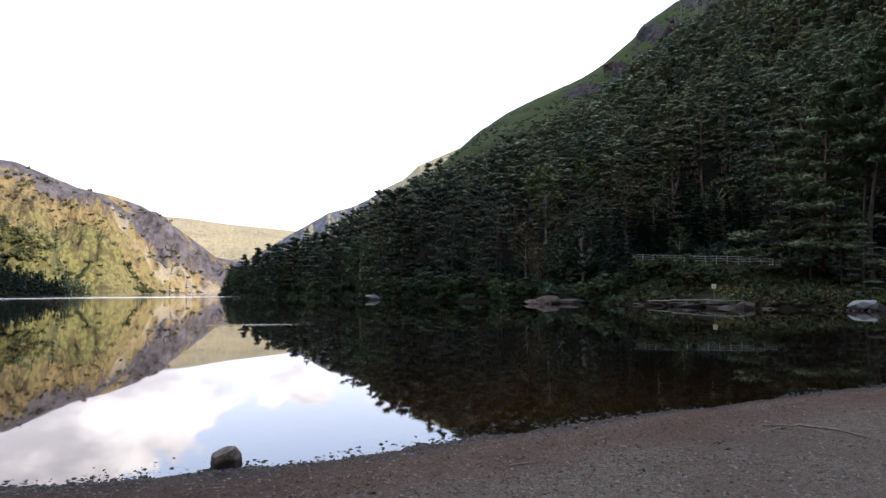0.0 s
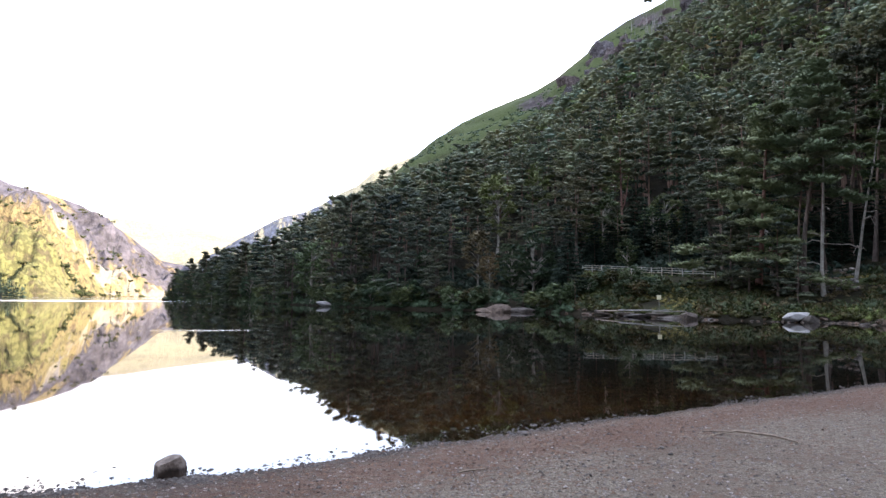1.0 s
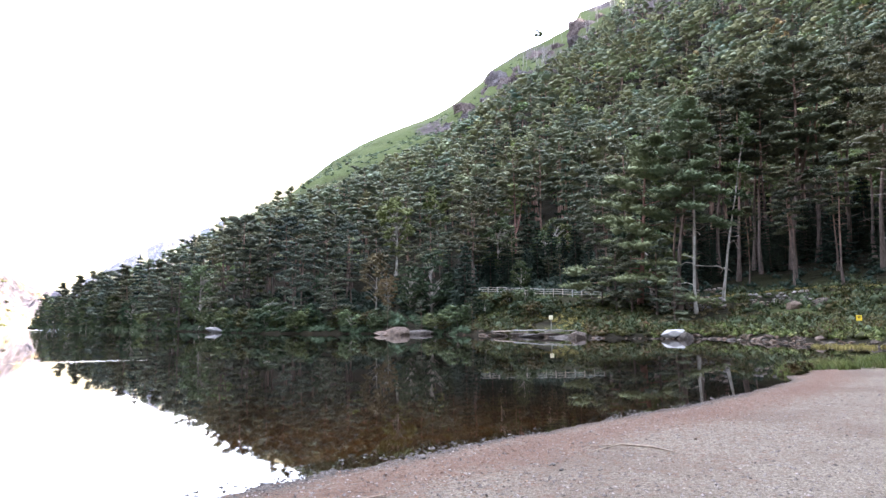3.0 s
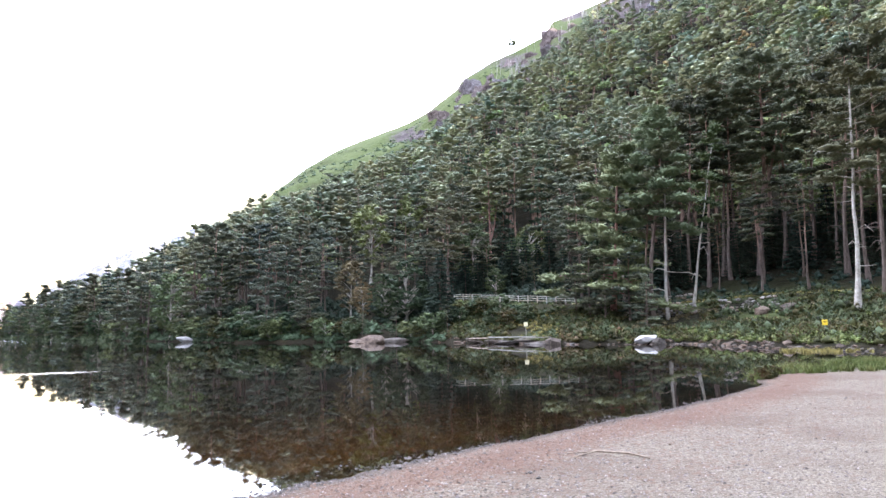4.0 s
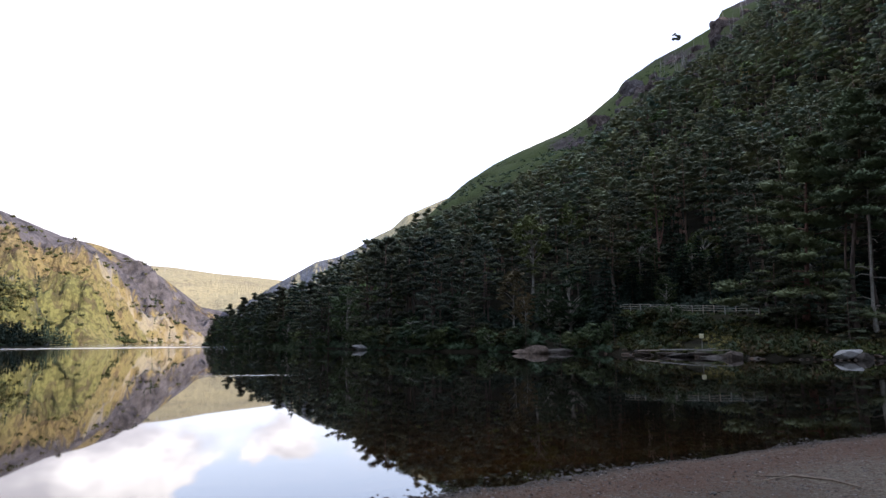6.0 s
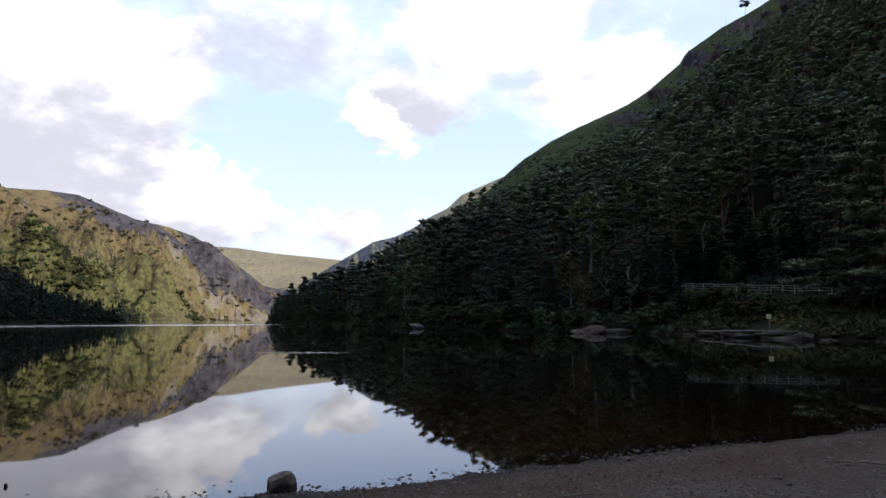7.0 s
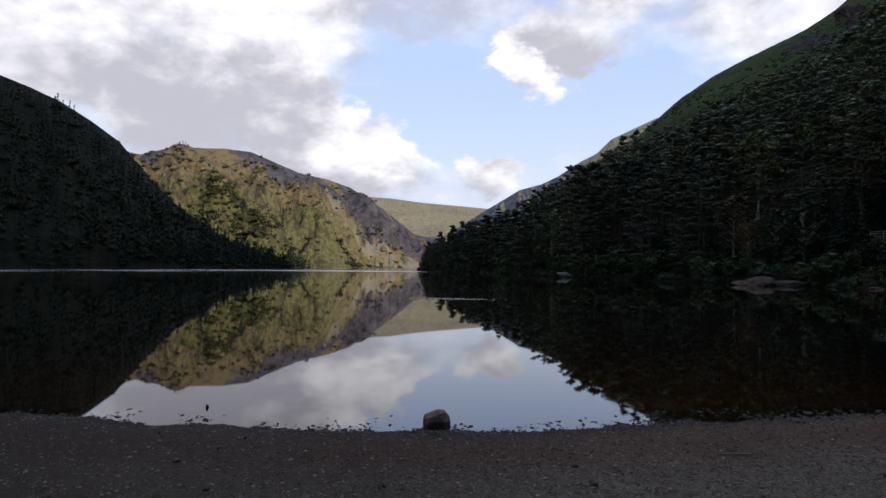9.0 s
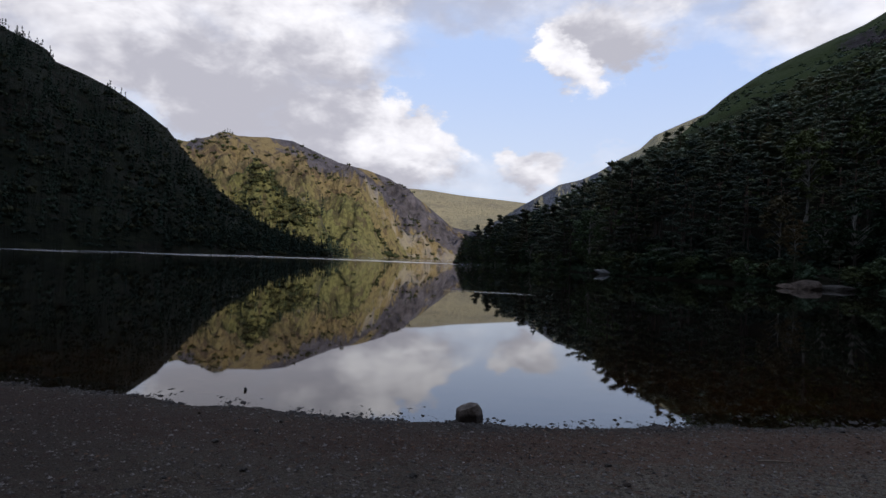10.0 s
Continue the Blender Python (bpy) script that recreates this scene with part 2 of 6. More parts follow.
def gravel_fill(gr, where):
    p = where["Position"]
    cells = gr.node("ShaderNodeTexVoronoi", {"Vector": p, "Scale": 55.0})
    small = gr.node("ShaderNodeTexVoronoi", {"Vector": p, "Scale": 130.0})
    tone = gr.ramp(cells.outputs["Color"], [(0.0, (0.038, 0.029, 0.024)), (0.3, (0.128, 0.100, 0.074)), (0.65, (0.206, 0.172, 0.130)), (1.0, (0.360, 0.310, 0.240))])
    tone = gr.mix(0.35, tone, gr.ramp(small.outputs["Color"], [(0.0, (0.040, 0.031, 0.023)), (1.0, (0.260, 0.218, 0.166))]))
    broad = gr.noise(p, 0.45, 5.0, 0.6)
    tone = gr.mix(gr.math("MULTIPLY", gr.smooth(broad, 0.42, 0.66), 0.55), tone, (0.103, 0.072, 0.052))
    # rusty needles and leaf litter, thickest in the drift line along the water
    litter = gr.attribute("drift")
    spots = gr.noise(gr.stretch(p, (1.0, 1.6, 1.0)), 9.0, 6.0, 0.7)
    tone = gr.mix(gr.math("MULTIPLY", gr.smooth(gr.math("ADD", spots, gr.math("MULTIPLY", litter, 0.24)), 0.56, 0.76), 0.7), tone, (0.130, 0.064, 0.042))
    # short dark flecks of peat and bark between the stones
    specks = gr.noise(gr.stretch(p, (11.0, 26.0, 11.0)), 1.0, 3.0, 0.6)
    tone = gr.mix(gr.math("MULTIPLY", gr.smooth(specks, 0.60, 0.68), 0.8), tone, (0.026, 0.019, 0.015))
    # waterline wetness, plus a general darkening towards the left
    wet = gr.attribute("wet")
    tone = gr.mix(1.0, tone, (0.86, 0.855, 0.83), "MULTIPLY")
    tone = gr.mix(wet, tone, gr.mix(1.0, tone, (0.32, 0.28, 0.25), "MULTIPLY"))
    high = gr.math("ADD", gr.math("MULTIPLY", cells.outputs["Distance"], -1.0), gr.math("MULTIPLY", small.outputs["Distance"], -0.5))
    return surface(gr, tone, gr.math("SUBTRACT", 0.9, gr.math("MULTIPLY", wet, 0.2)), high, 0.8, 0.02, 0.10)


GRAVEL = material("beach_gravel", gravel_fill)
PEBBLE = mottled("pebbles", [(0.0, (0.053, 0.041, 0.036)), (0.5, (0.154, 0.131, 0.114)), (1.0, (0.286, 0.250, 0.216))], 18.0, 0.85, 0.2, 0.003, island=0.5, spec=0.05)


def hill_fill(gr, where):
    p = where["Position"]
    broad = gr.noise(p, 0.035, 6.0, 0.6)
    fine = gr.noise(p, 0.6, 5.0, 0.65)
    both = gr.math("ADD", gr.math("MULTIPLY", broad, 0.6), gr.math("MULTIPLY", fine, 0.4))
    bare = gr.attribute("bare")
    rock = gr.attribute("rock")
    # the trees' shade is put into this near-black ground colour
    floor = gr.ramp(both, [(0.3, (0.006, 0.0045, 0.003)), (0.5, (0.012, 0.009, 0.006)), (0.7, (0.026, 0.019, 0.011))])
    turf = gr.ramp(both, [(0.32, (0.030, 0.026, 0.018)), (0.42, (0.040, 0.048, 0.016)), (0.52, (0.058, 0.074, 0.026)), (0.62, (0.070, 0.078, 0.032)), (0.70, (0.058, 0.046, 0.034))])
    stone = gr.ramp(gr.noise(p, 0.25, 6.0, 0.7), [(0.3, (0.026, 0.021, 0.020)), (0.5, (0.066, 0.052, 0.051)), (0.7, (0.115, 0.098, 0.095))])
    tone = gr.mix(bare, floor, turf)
    tone = gr.mix(gr.smooth(gr.math("ADD", gr.math("MULTIPLY", rock, 0.62), gr.math("MULTIPLY", fine, 0.8)), 0.78, 0.95), tone, stone)
    return surface(gr, tone, 0.95, fine, 0.7, 0.8, 0.05)


HILL = material("wooded_hill_ground", hill_fill)


def mountain(name, grass, heath, rock, scrub, tree_amount=0.5, scree=0.5, meadow=None):
    def fill(gr, where):
        p = where["Position"]
        broad = gr.noise(p, 0.0055, 6.0, 0.62, 0.4)
        fall = gr.node("ShaderNodeCombineXYZ", {0: gr.attribute("fall_a"), 1: gr.attribute("fall_b"), 2: 0.0}).outputs[0]
        gully = gr.noise(gr.stretch(fall, (1.5, 0.45, 1.0)), 1.0, 6.0, 0.68, 0.5)
        fine = gr.noise(p, 0.06, 6.0, 0.68)
        steep = gr.attribute("rock")
        wood = gr.attribute("bare")
        tone = gr.ramp(gr.math("ADD", gr.math("MULTIPLY", broad, 0.5), gr.math("MULTIPLY", fine, 0.5)), [(0.38, heath), (0.49, grass), (0.58, grass), (0.68, scrub)])
        if meadow:
            tone = gr.mix(gr.math("MULTIPLY", gr.smooth(gr.math("ADD", gr.math("MULTIPLY", wood, 0.6), broad), 0.55, 0.85), 0.75), tone, meadow)
        # heather and bare peat in ragged flecks
        fleck = gr.noise(gr.stretch(p, (0.055, 0.055, 0.030)), 1.0, 5.0, 0.7, 0.6)
        tone = gr.mix(gr.math("MULTIPLY", gr.smooth(fleck, 0.50, 0.62), 0.75), tone, heath)
        stone = gr.ramp(gr.math("ADD", gr.math("MULTIPLY", gully, 0.5), gr.math("MULTIPLY", fine, 0.5)), [(0.36, tuple(c * 0.35 for c in rock)), (0.5, rock), (0.64, tuple(min(0.6, c * 1.7) for c in rock))])
        tone = gr.mix(gr.smooth(gr.math("ADD", steep, gr.math("MULTIPLY", gr.math("SUBTRACT", gully, 0.5), 1.6)), 0.42, 0.60), tone, stone)
        dots = gr.noise(p, 0.13, 3.0, 0.6)
        tone = gr.mix(gr.math("MULTIPLY", gr.smooth(gr.math("ADD", dots, gr.math("MULTIPLY", wood, 0.30)), 0.60, 0.70), tree_amount), tone, scrub)
        pale = gr.noise(gr.stretch(fall, (2.2, 0.35, 1.0)), 1.0, 5.0, 0.65, 0.8)
        tone = gr.mix(gr.math("MULTIPLY", gr.smooth(gr.math("ADD", pale, gr.math("MULTIPLY", gr.attribute("scree"), 0.22)), 0.63, 0.72), scree), tone, (0.36, 0.33, 0.29))
        return surface(gr, tone, 0.95, gr.math("ADD", gully, fine), 1.0, 9.0, 0.05)

    return material(name, fill)


# the crag rock's purple-blue tint carries the haze
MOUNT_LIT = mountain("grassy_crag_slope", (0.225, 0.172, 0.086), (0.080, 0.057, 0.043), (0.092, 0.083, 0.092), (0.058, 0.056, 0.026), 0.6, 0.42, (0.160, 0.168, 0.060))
# the spur's shade is put into these near-black slope colours
MOUNT_SHADED = mountain("shade_toned_slope", (0.025, 0.027, 0.014), (0.030, 0.022, 0.016), (0.040, 0.033, 0.027), (0.015, 0.017, 0.010), 0.8, 0.05)
# haze is put into these paler, greyer far colours
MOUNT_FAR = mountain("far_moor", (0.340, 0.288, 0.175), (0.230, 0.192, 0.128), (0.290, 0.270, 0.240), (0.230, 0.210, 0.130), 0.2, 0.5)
MOUNT_HAZED = mountain("far_hazed_slope", (0.400, 0.340, 0.205), (0.160, 0.150, 0.125), (0.105, 0.107, 0.120), (0.095, 0.095, 0.080), 0.2, 0.2)


def water_fill(gr, where):
    p = where["Position"]
    still = gr.noise(gr.stretch(p, (1.0, 0.45, 1.0)), 0.6, 1.5, 0.4)
    ruffle = gr.noise(gr.stretch(p, (1.0, 0.6, 1.0)), 5.0, 4.0, 0.6)
    d = gr.vector("LENGTH", p)
    # cat's-paws: low bands where a breath of wind roughens the lake, most of them far out
    streak = gr.noise(gr.stretch(p, (0.004, 0.030, 1.0)), 1.0, 4.0, 0.55)
    wobble = gr.math("ADD", d, gr.math("MULTIPLY", gr.math("SUBTRACT", gr.noise(gr.stretch(p, (0.01, 0.01, 1.0)), 1.0, 3.0), 0.5), 160.0))
    left = gr.smooth(gr.math("DIVIDE", gr.node("ShaderNodeSeparateXYZ", {0: p}).outputs[0], d), -0.30, -0.42)
    band = gr.math("MULTIPLY", gr.smooth(wobble, 190.0, 220.0), gr.smooth(wobble, 380.0, 280.0))
    paw = gr.math("MULTIPLY", gr.math("MULTIPLY", band, left), gr.smooth(streak, 0.42, 0.56))
    paw = gr.math("MAXIMUM", paw, gr.math("MULTIPLY", gr.smooth(streak, 0.60, 0.66), gr.smooth(d, 60.0, 110.0)))
    spot = gr.vector("LENGTH", gr.stretch(p, (0.20, 0.75, 1.0), (1.9, -25.2, 0.0)))
    paw = gr.math("MAXIMUM", paw, gr.math("MULTIPLY", gr.smooth(gr.math("ADD", spot, gr.math("MULTIPLY", ruffle, 3.0)), 2.5, 1.2), 0.8))
    bump = gr.node("ShaderNodeBump", {"Height": still, "Strength": 0.03, "Distance": 0.02}).outputs[0]
    bump = gr.node("ShaderNodeBump", {"Height": ruffle, "Strength": gr.math("MULTIPLY", paw, 0.55), "Distance": 0.03, "Normal": bump}).outputs[0]
    gloss = gr.node("ShaderNodeBsdfAnisotropic", {"Color": (1.0, 1.0, 1.0, 1), "Roughness": gr.math("ADD", gr.math("ADD", 0.02, gr.math("MULTIPLY", gr.smooth(d, 40.0, 200.0), 0.035)), gr.math("MULTIPLY", paw, 0.17)), "Normal": bump})
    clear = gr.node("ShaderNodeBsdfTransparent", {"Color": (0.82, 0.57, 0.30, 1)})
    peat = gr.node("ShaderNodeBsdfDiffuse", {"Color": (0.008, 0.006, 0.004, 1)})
    # light lost with depth is put in as darker water further out
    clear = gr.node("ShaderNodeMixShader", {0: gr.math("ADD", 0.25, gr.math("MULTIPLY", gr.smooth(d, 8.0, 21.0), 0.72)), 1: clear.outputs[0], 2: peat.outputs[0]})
    fres = gr.node("ShaderNodeFresnel", {"IOR": 1.65, "Normal": bump})
    return gr.node("ShaderNodeMixShader", {0: fres.outputs[0], 1: clear.outputs[0], 2: gloss.outputs[0]}).outputs[0]


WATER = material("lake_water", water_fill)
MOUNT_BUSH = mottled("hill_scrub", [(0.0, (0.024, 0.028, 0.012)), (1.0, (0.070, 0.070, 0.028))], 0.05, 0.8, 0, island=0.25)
# shaded copy of the hill scrub, darkened in its own colour
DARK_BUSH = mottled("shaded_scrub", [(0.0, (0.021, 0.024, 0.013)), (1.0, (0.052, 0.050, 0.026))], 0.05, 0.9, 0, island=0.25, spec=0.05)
BED = mottled("lake_bed", [(0.0, (0.051, 0.035, 0.018)), (0.6, (0.098, 0.066, 0.034)), (1.0, (0.157, 0.112, 0.064))], 0.8, 0.9, 0.4, 0.03)


# ---- building helpers ----
def value_noise(x, y, seed):
    xi, yi = np.floor(x).astype(np.int64), np.floor(y).astype(np.int64)
    xf, yf = x - xi, y - yi
    xf, yf = xf * xf * (3 - 2 * xf), yf * yf * (3 - 2 * yf)

    def lattice(a, b):
        h = (a * 374761393 + b * 668265263 + seed * 982451653) & 0x7FFFFFFF
        h = ((h ^ (h >> 13)) * 1274126177) & 0x7FFFFFFF
        return ((h ^ (h >> 16)) & 0xFFFF) / 65535.0

    low = lattice(xi, yi) * (1 - xf) + lattice(xi + 1, yi) * xf
    top = lattice(xi, yi + 1) * (1 - xf) + lattice(xi + 1, yi + 1) * xf
    return low * (1 - yf) + top * yf - 0.5


def fbm(x, y, size, octaves=4, seed=0, gain=0.5):
    x, y = np.asarray(x, float) / size, np.asarray(y, float) / size
    total, weight = 0.0, 1.0
    for k in range(octaves):
        total = total + weight * value_noise(x, y, seed + 17 * k)
        x, y, weight = x * 2.03 + 5.1, y * 2.03 + 1.7, weight * gain
    return total


def raw_mesh(name, verts, faces, materials, index=None, smooth=False):
    """A mesh from arrays: verts n x 3, faces m x 3 or m x 4."""
    verts, faces = np.asarray(verts, np.float32), np.asarray(faces, np.int32)
    me = bpy.data.meshes.new(name)
    k = faces.shape[1]
    me.vertices.add(len(verts)), me.loops.add(faces.size), me.polygons.add(len(faces))
    me.vertices.foreach_set("co", verts.ravel())
    me.loops.foreach_set("vertex_index", faces.ravel())
    me.polygons.foreach_set("loop_start", np.arange(0, faces.size, k, dtype=np.int32))
    me.polygons.foreach_set("loop_total", np.full(len(faces), k, np.int32))
    for m in materials if isinstance(materials, (list, tuple)) else [materials]:
        me.materials.append(m)
    if index is not None:
        me.polygons.foreach_set("material_index", np.asarray(index, np.int32))
    me.polygons.foreach_set("use_smooth", np.full(len(faces), smooth))
    me.update(calc_edges=True)
    return me


def attribute(me, name, values):
    me.attributes.new(name, "FLOAT", "POINT").data.foreach_set("value", np.asarray(values, np.float32).ravel())


def grid_faces(rows, cols, wrap=False):
    i = np.arange(rows * cols).reshape(rows, cols)
    if wrap:
        i = np.concatenate([i, i[:, :1]], 1)
    return np.stack([i[:-1, :-1], i[:-1, 1:], i[1:, 1:], i[1:, :-1]], -1).reshape(-1, 4)


def part(name, me, parent=None, label="", m=None):
    ob = new(name, me)
    ob.parent = parent
    if m is not None:
        ob.matrix_basis = m
    return tagged(ob, label)


def thing(name, label, category, group="", kind="", m=None, me=None):
    ob = new(name, me)
    if m is not None:
        ob.matrix_basis = m
    return tagged(ob, label, category, group, kind)


def bm_mesh(name, bm, mat, smooth=False):
    me = bpy.data.meshes.new(name)
    bm.to_mesh(me), bm.free()
    me.materials.append(mat)
    if smooth:
        me.polygons.foreach_set("use_smooth", np.full(len(me.polygons), True))
    return me


def tube(points, radii, sides=6):
    """A tapering tube along points, as arrays of verts and triangles."""
    points, radii = np.asarray(points, float), np.asarray(radii, float)
    way_on = np.gradient(points, axis=0)
    way_on /= np.linalg.norm(way_on, axis=1)[:, None] + 1e-9
    ref = np.where(np.abs(way_on[:, 2:3]) > 0.9, [[1.0, 0, 0]], [[0, 0, 1.0]])
    a = np.cross(way_on, ref)
    a /= np.linalg.norm(a, axis=1)[:, None] + 1e-9
    b = np.cross(way_on, a)
    ang = np.linspace(0, 2 * np.pi, sides, endpoint=False)
    ring = points[:, None] + radii[:, None, None] * (np.cos(ang)[None, :, None] * a[:, None] + np.sin(ang)[None, :, None] * b[:, None])
    q = grid_faces(len(points), sides, True)
    tris = np.concatenate([q[:, [0, 1, 2]], q[:, [0, 2, 3]]])
    return ring.reshape(-1, 3), tris


def join(pieces):
    verts, faces, n = [], [], 0
    for v, f in pieces:
        verts.append(v), faces.append(f + n)
        n += len(v)
    return np.concatenate(verts), np.concatenate(faces)


def box_mesh(name, sx, sy, sz, mat, bevel=0.0, centre=(0, 0, 0)):
    bm = bmesh.new()
    bmesh.ops.create_cube(bm, size=1.0, matrix=Matrix.Translation(centre) @ Matrix.Diagonal((sx, sy, sz, 1)))
    if bevel:
        bmesh.ops.bevel(bm, geom=bm.edges[:], offset=bevel, segments=1, affect="EDGES")
    return bm_mesh(name, bm, mat)


def rock_mesh(name, sx, sy, sz, mat, seed, cuts=2, rough=0.28, flat=0.0, jag=0.0):
    """A broken boulder: an icosphere pushed by noise, with some faces planed off."""
    rng = random.Random(seed)
    bm = bmesh.new()
    bmesh.ops.create_icosphere(bm, subdivisions=cuts, radius=1.0)
    planes = [(Vector((rng.uniform(-1, 1), rng.uniform(-1, 1), rng.uniform(-0.5, 1))).normalized(), rng.uniform(0.52, 0.86)) for _ in range(13)]
    if flat:
        planes.append((Vector((rng.uniform(-0.15, 0.15), rng.uniform(-0.15, 0.15), 1)).normalized(), flat))
    for v in bm.verts:
        v.co *= 1 + rough * noise.noise(v.co * 1.4 + Vector((seed * 3.1, 0, 0)))
        for n, d in planes:
            over = v.co.dot(n) - d
            if over > 0:
                v.co -= n * over
        if jag:
            v.co *= 1 + jag * noise.noise(Vector((v.co.x * 3.2, v.co.y * 3.2, v.co.z * 1.6 + seed))) + 0.5 * jag * noise.noise(v.co * 7.0)
        v.co = Vector((v.co.x * sx, v.co.y * sy, v.co.z * sz))
    return bm_mesh(name, bm, mat)


def polar(az, r):
    a = np.radians(az)
    return np.sin(a) * r, np.cos(a) * r


# ---- the lie of the land ----
# azimuth (degrees right of the first view), distance of the far shore, width of the low bank, distance and rise of the skyline ridge
HILL_AZ = [-19.6, -17.0, -14.0, -10.0, -6.0, -2.0, 3.0, 8.0, 9.8, 12.5, 17.0, 22.7, 27.5, 34.0, 37.0, 41.0, 45.0, 50.0, 60.0, 80.0, 100.0]
HILL_SHORE = [318, 255, 200, 150, 119, 97, 90, 84, 76, 79, 69, 60, 56, 53, 54, 49, 44, 41, 40, 40, 40]
HILL_BANK = [4, 8, 10, 12, 14, 15, 16, 16, 16, 17, 18, 19, 19, 20, 22, 26, 30, 32, 32, 32, 32]
RIDGE_AZ = [-19.6, -17.8, -15.6, -13.7, -11.4, -8.0, -6.0, -3.0, -0.5, 1.5, 3.8, 6.3, 8.9, 11.5, 13.1, 15.3, 18.0, 18.5, 19.2, 21.6, 23.4, 26.5, 26.9, 27.4, 31.2, 35.8, 40.0, 50.0, 60.0, 80.0, 100.0]
RIDGE_EL = [-0.2, 0.4, 1.2, 1.7, 2.6, 4.3, 5.6, 7.4, 10.9, 12.7, 14.5, 15.9, 17.0, 18.0, 18.6, 19.8, 21.6, 22.3, 22.7, 23.9, 24.5, 25.6, 26.0, 26.7, 27.6, 28.6, 29.5, 29.0, 26.0, 20.0, 15.0]
RIDGE_R = [326, 322, 318, 312, 300, 285, 280, 290, 335, 370, 385, 395, 400, 400, 400, 400, 400, 400, 400, 405, 410, 420, 420, 420, 425, 430, 430, 420, 400, 380, 380]


def hill_terms(az, r):
    shore = np.interp(az, HILL_AZ, HILL_SHORE)
    bank = np.interp(az, HILL_AZ, HILL_BANK)
    ridge = np.interp(az, RIDGE_AZ, RIDGE_R)
    top = 1.8 + ridge * np.tan(np.radians(np.interp(az, RIDGE_AZ, RIDGE_EL)))
    x, y = polar(az, r)
    shore = shore + 1.6 * fbm(x, y, 9.0, 3, 5)
    d = r - shore
    return shore, bank, ridge, top, d, np.clip((d - bank) / (ridge - shore - bank), 0, 1), x, y


def hill_z(az, r):
    """Height of the wooded hill: a low bank, the level path, then the steep slope up to the ridge."""
    shore, bank, ridge, top, d, u, x, y = hill_terms(az, r)
    f = d / bank
    shelf = np.interp(az, [-19.6, -10.0, 0.0, 10.0, 17.8, 26.8, 36.0, 45.0, 60.0], [0.8, 2.8, 3.8, 4.4, 5.1, 4.1, 3.7, 4.2, 4.6])
    low = shelf * np.interp(f, [-0.4, 0.0, 0.04, 0.12, 0.45, 0.78, 0.86, 1.0], [-0.35, -0.03, 0.07, 0.15, 0.45, 0.93, 1.0, 1.0])
    low = low + np.clip(f, 0, 1) * 0.35 * fbm(x, y, 4.0, 3, 8)
    bulge = np.sin(np.pi * u) * (0.02 * (ridge - shore)) + np.clip(u * 6, 0, 1) * np.clip((1.03 - u) * 8, 0.15, 1) * (0.028 * (ridge - shore)) * fbm(x, y, 55.0, 5, 3)
    z = low + (top - shelf) * u ** 1.4 + bulge
    return np.where(r > ridge, z - (r - ridge) * 0.30, z)


# the near shore, round the pebble beach and the grassy spit, to the far bank
NEAR_SHORE = [(-400, -130), (-120, -20), (-40, 0.5), (-14, 4.6), (-7.4, 5.5), (-4.7, 5.8), (-3.0, 6.05), (-2.3, 6.3), (-1.1, 6.75), (0.0, 7.35), (1.0, 7.95), (2.7, 8.75), (4.7, 9.8), (6.3, 10.5), (8.8, 11.8),
              (13.1, 14.2), (15.2, 16.6), (17.5, 18.3), (21.0, 19.4), (27.0, 21.0), (40.0, 25.0), (60.0, 30.0)]


def shore_distance(x, y):
    """Metres from the near shore line; minus out on the water."""
    best, side = np.full(x.shape, 1e9), np.zeros(x.shape)
    for (x0, y0), (x1, y1) in zip(NEAR_SHORE, NEAR_SHORE[1:]):
        dx, dy = x1 - x0, y1 - y0
        k = np.clip(((x - x0) * dx + (y - y0) * dy) / (dx * dx + dy * dy), 0, 1)
        dist = np.hypot(x - x0 - k * dx, y - y0 - k * dy)
        s = np.sign((y - y0) * dx - (x - x0) * dy)
        side = np.where(dist < best, s, side)
        best = np.minimum(best, dist)
    return -best * side


def beach_z(x, y):
    d = shore_distance(x, y) + 0.22 * fbm(x, y, 0.9, 4, 11) + 0.25 * fbm(x, y, 3.5, 2, 12)
    z = np.where(d > 0, np.interp(d, [0, 0.4, 2, 8, 40, 400, 5000], [0.0, 0.035, 0.12, 0.27, 0.7, 1.5, 3.0]), np.interp(d, [-300, -60, -15, -4, -1, 0], [-6, -5, -2.2, -0.55, -0.1, 0]))
    # the silted flat beyond the spit, where yellow grass stands just out of the water
    flat = np.exp(-(((x - 39) / 13) ** 2 + ((y - 29.5 - 0.15 * (x - 39)) / 4.5) ** 2) * 1.2)
    z = np.maximum(z, -0.25 + 0.42 * flat)
    return z + 0.012 * fbm(x, y, 0.25, 3, 14) * (d > -2), d


az_ring = np.concatenate([np.arange(-62, 58, 0.5), np.arange(58, 298, 4.0)])
r_ring = np.concatenate([[0.05, 0.8, 1.6, 2.4], np.arange(3.0, 11.0, 0.075), np.geomspace(11.0, 70.0, 130), np.geomspace(75, 4800, 40)])
A, R = np.meshgrid(az_ring, r_ring)
X, Y = polar(A, R)
Z, D = beach_z(X, Y)
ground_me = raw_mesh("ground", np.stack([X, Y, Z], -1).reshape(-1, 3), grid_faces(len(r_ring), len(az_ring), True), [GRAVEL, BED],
                     (grid_faces(len(r_ring), len(az_ring), True)[:, 0] < 0), True)
mid = D.ravel()[grid_faces(len(r_ring), len(az_ring), True)].mean(1)
ground_me.polygons.foreach_set("material_index", (mid < -0.9).astype(np.int32))
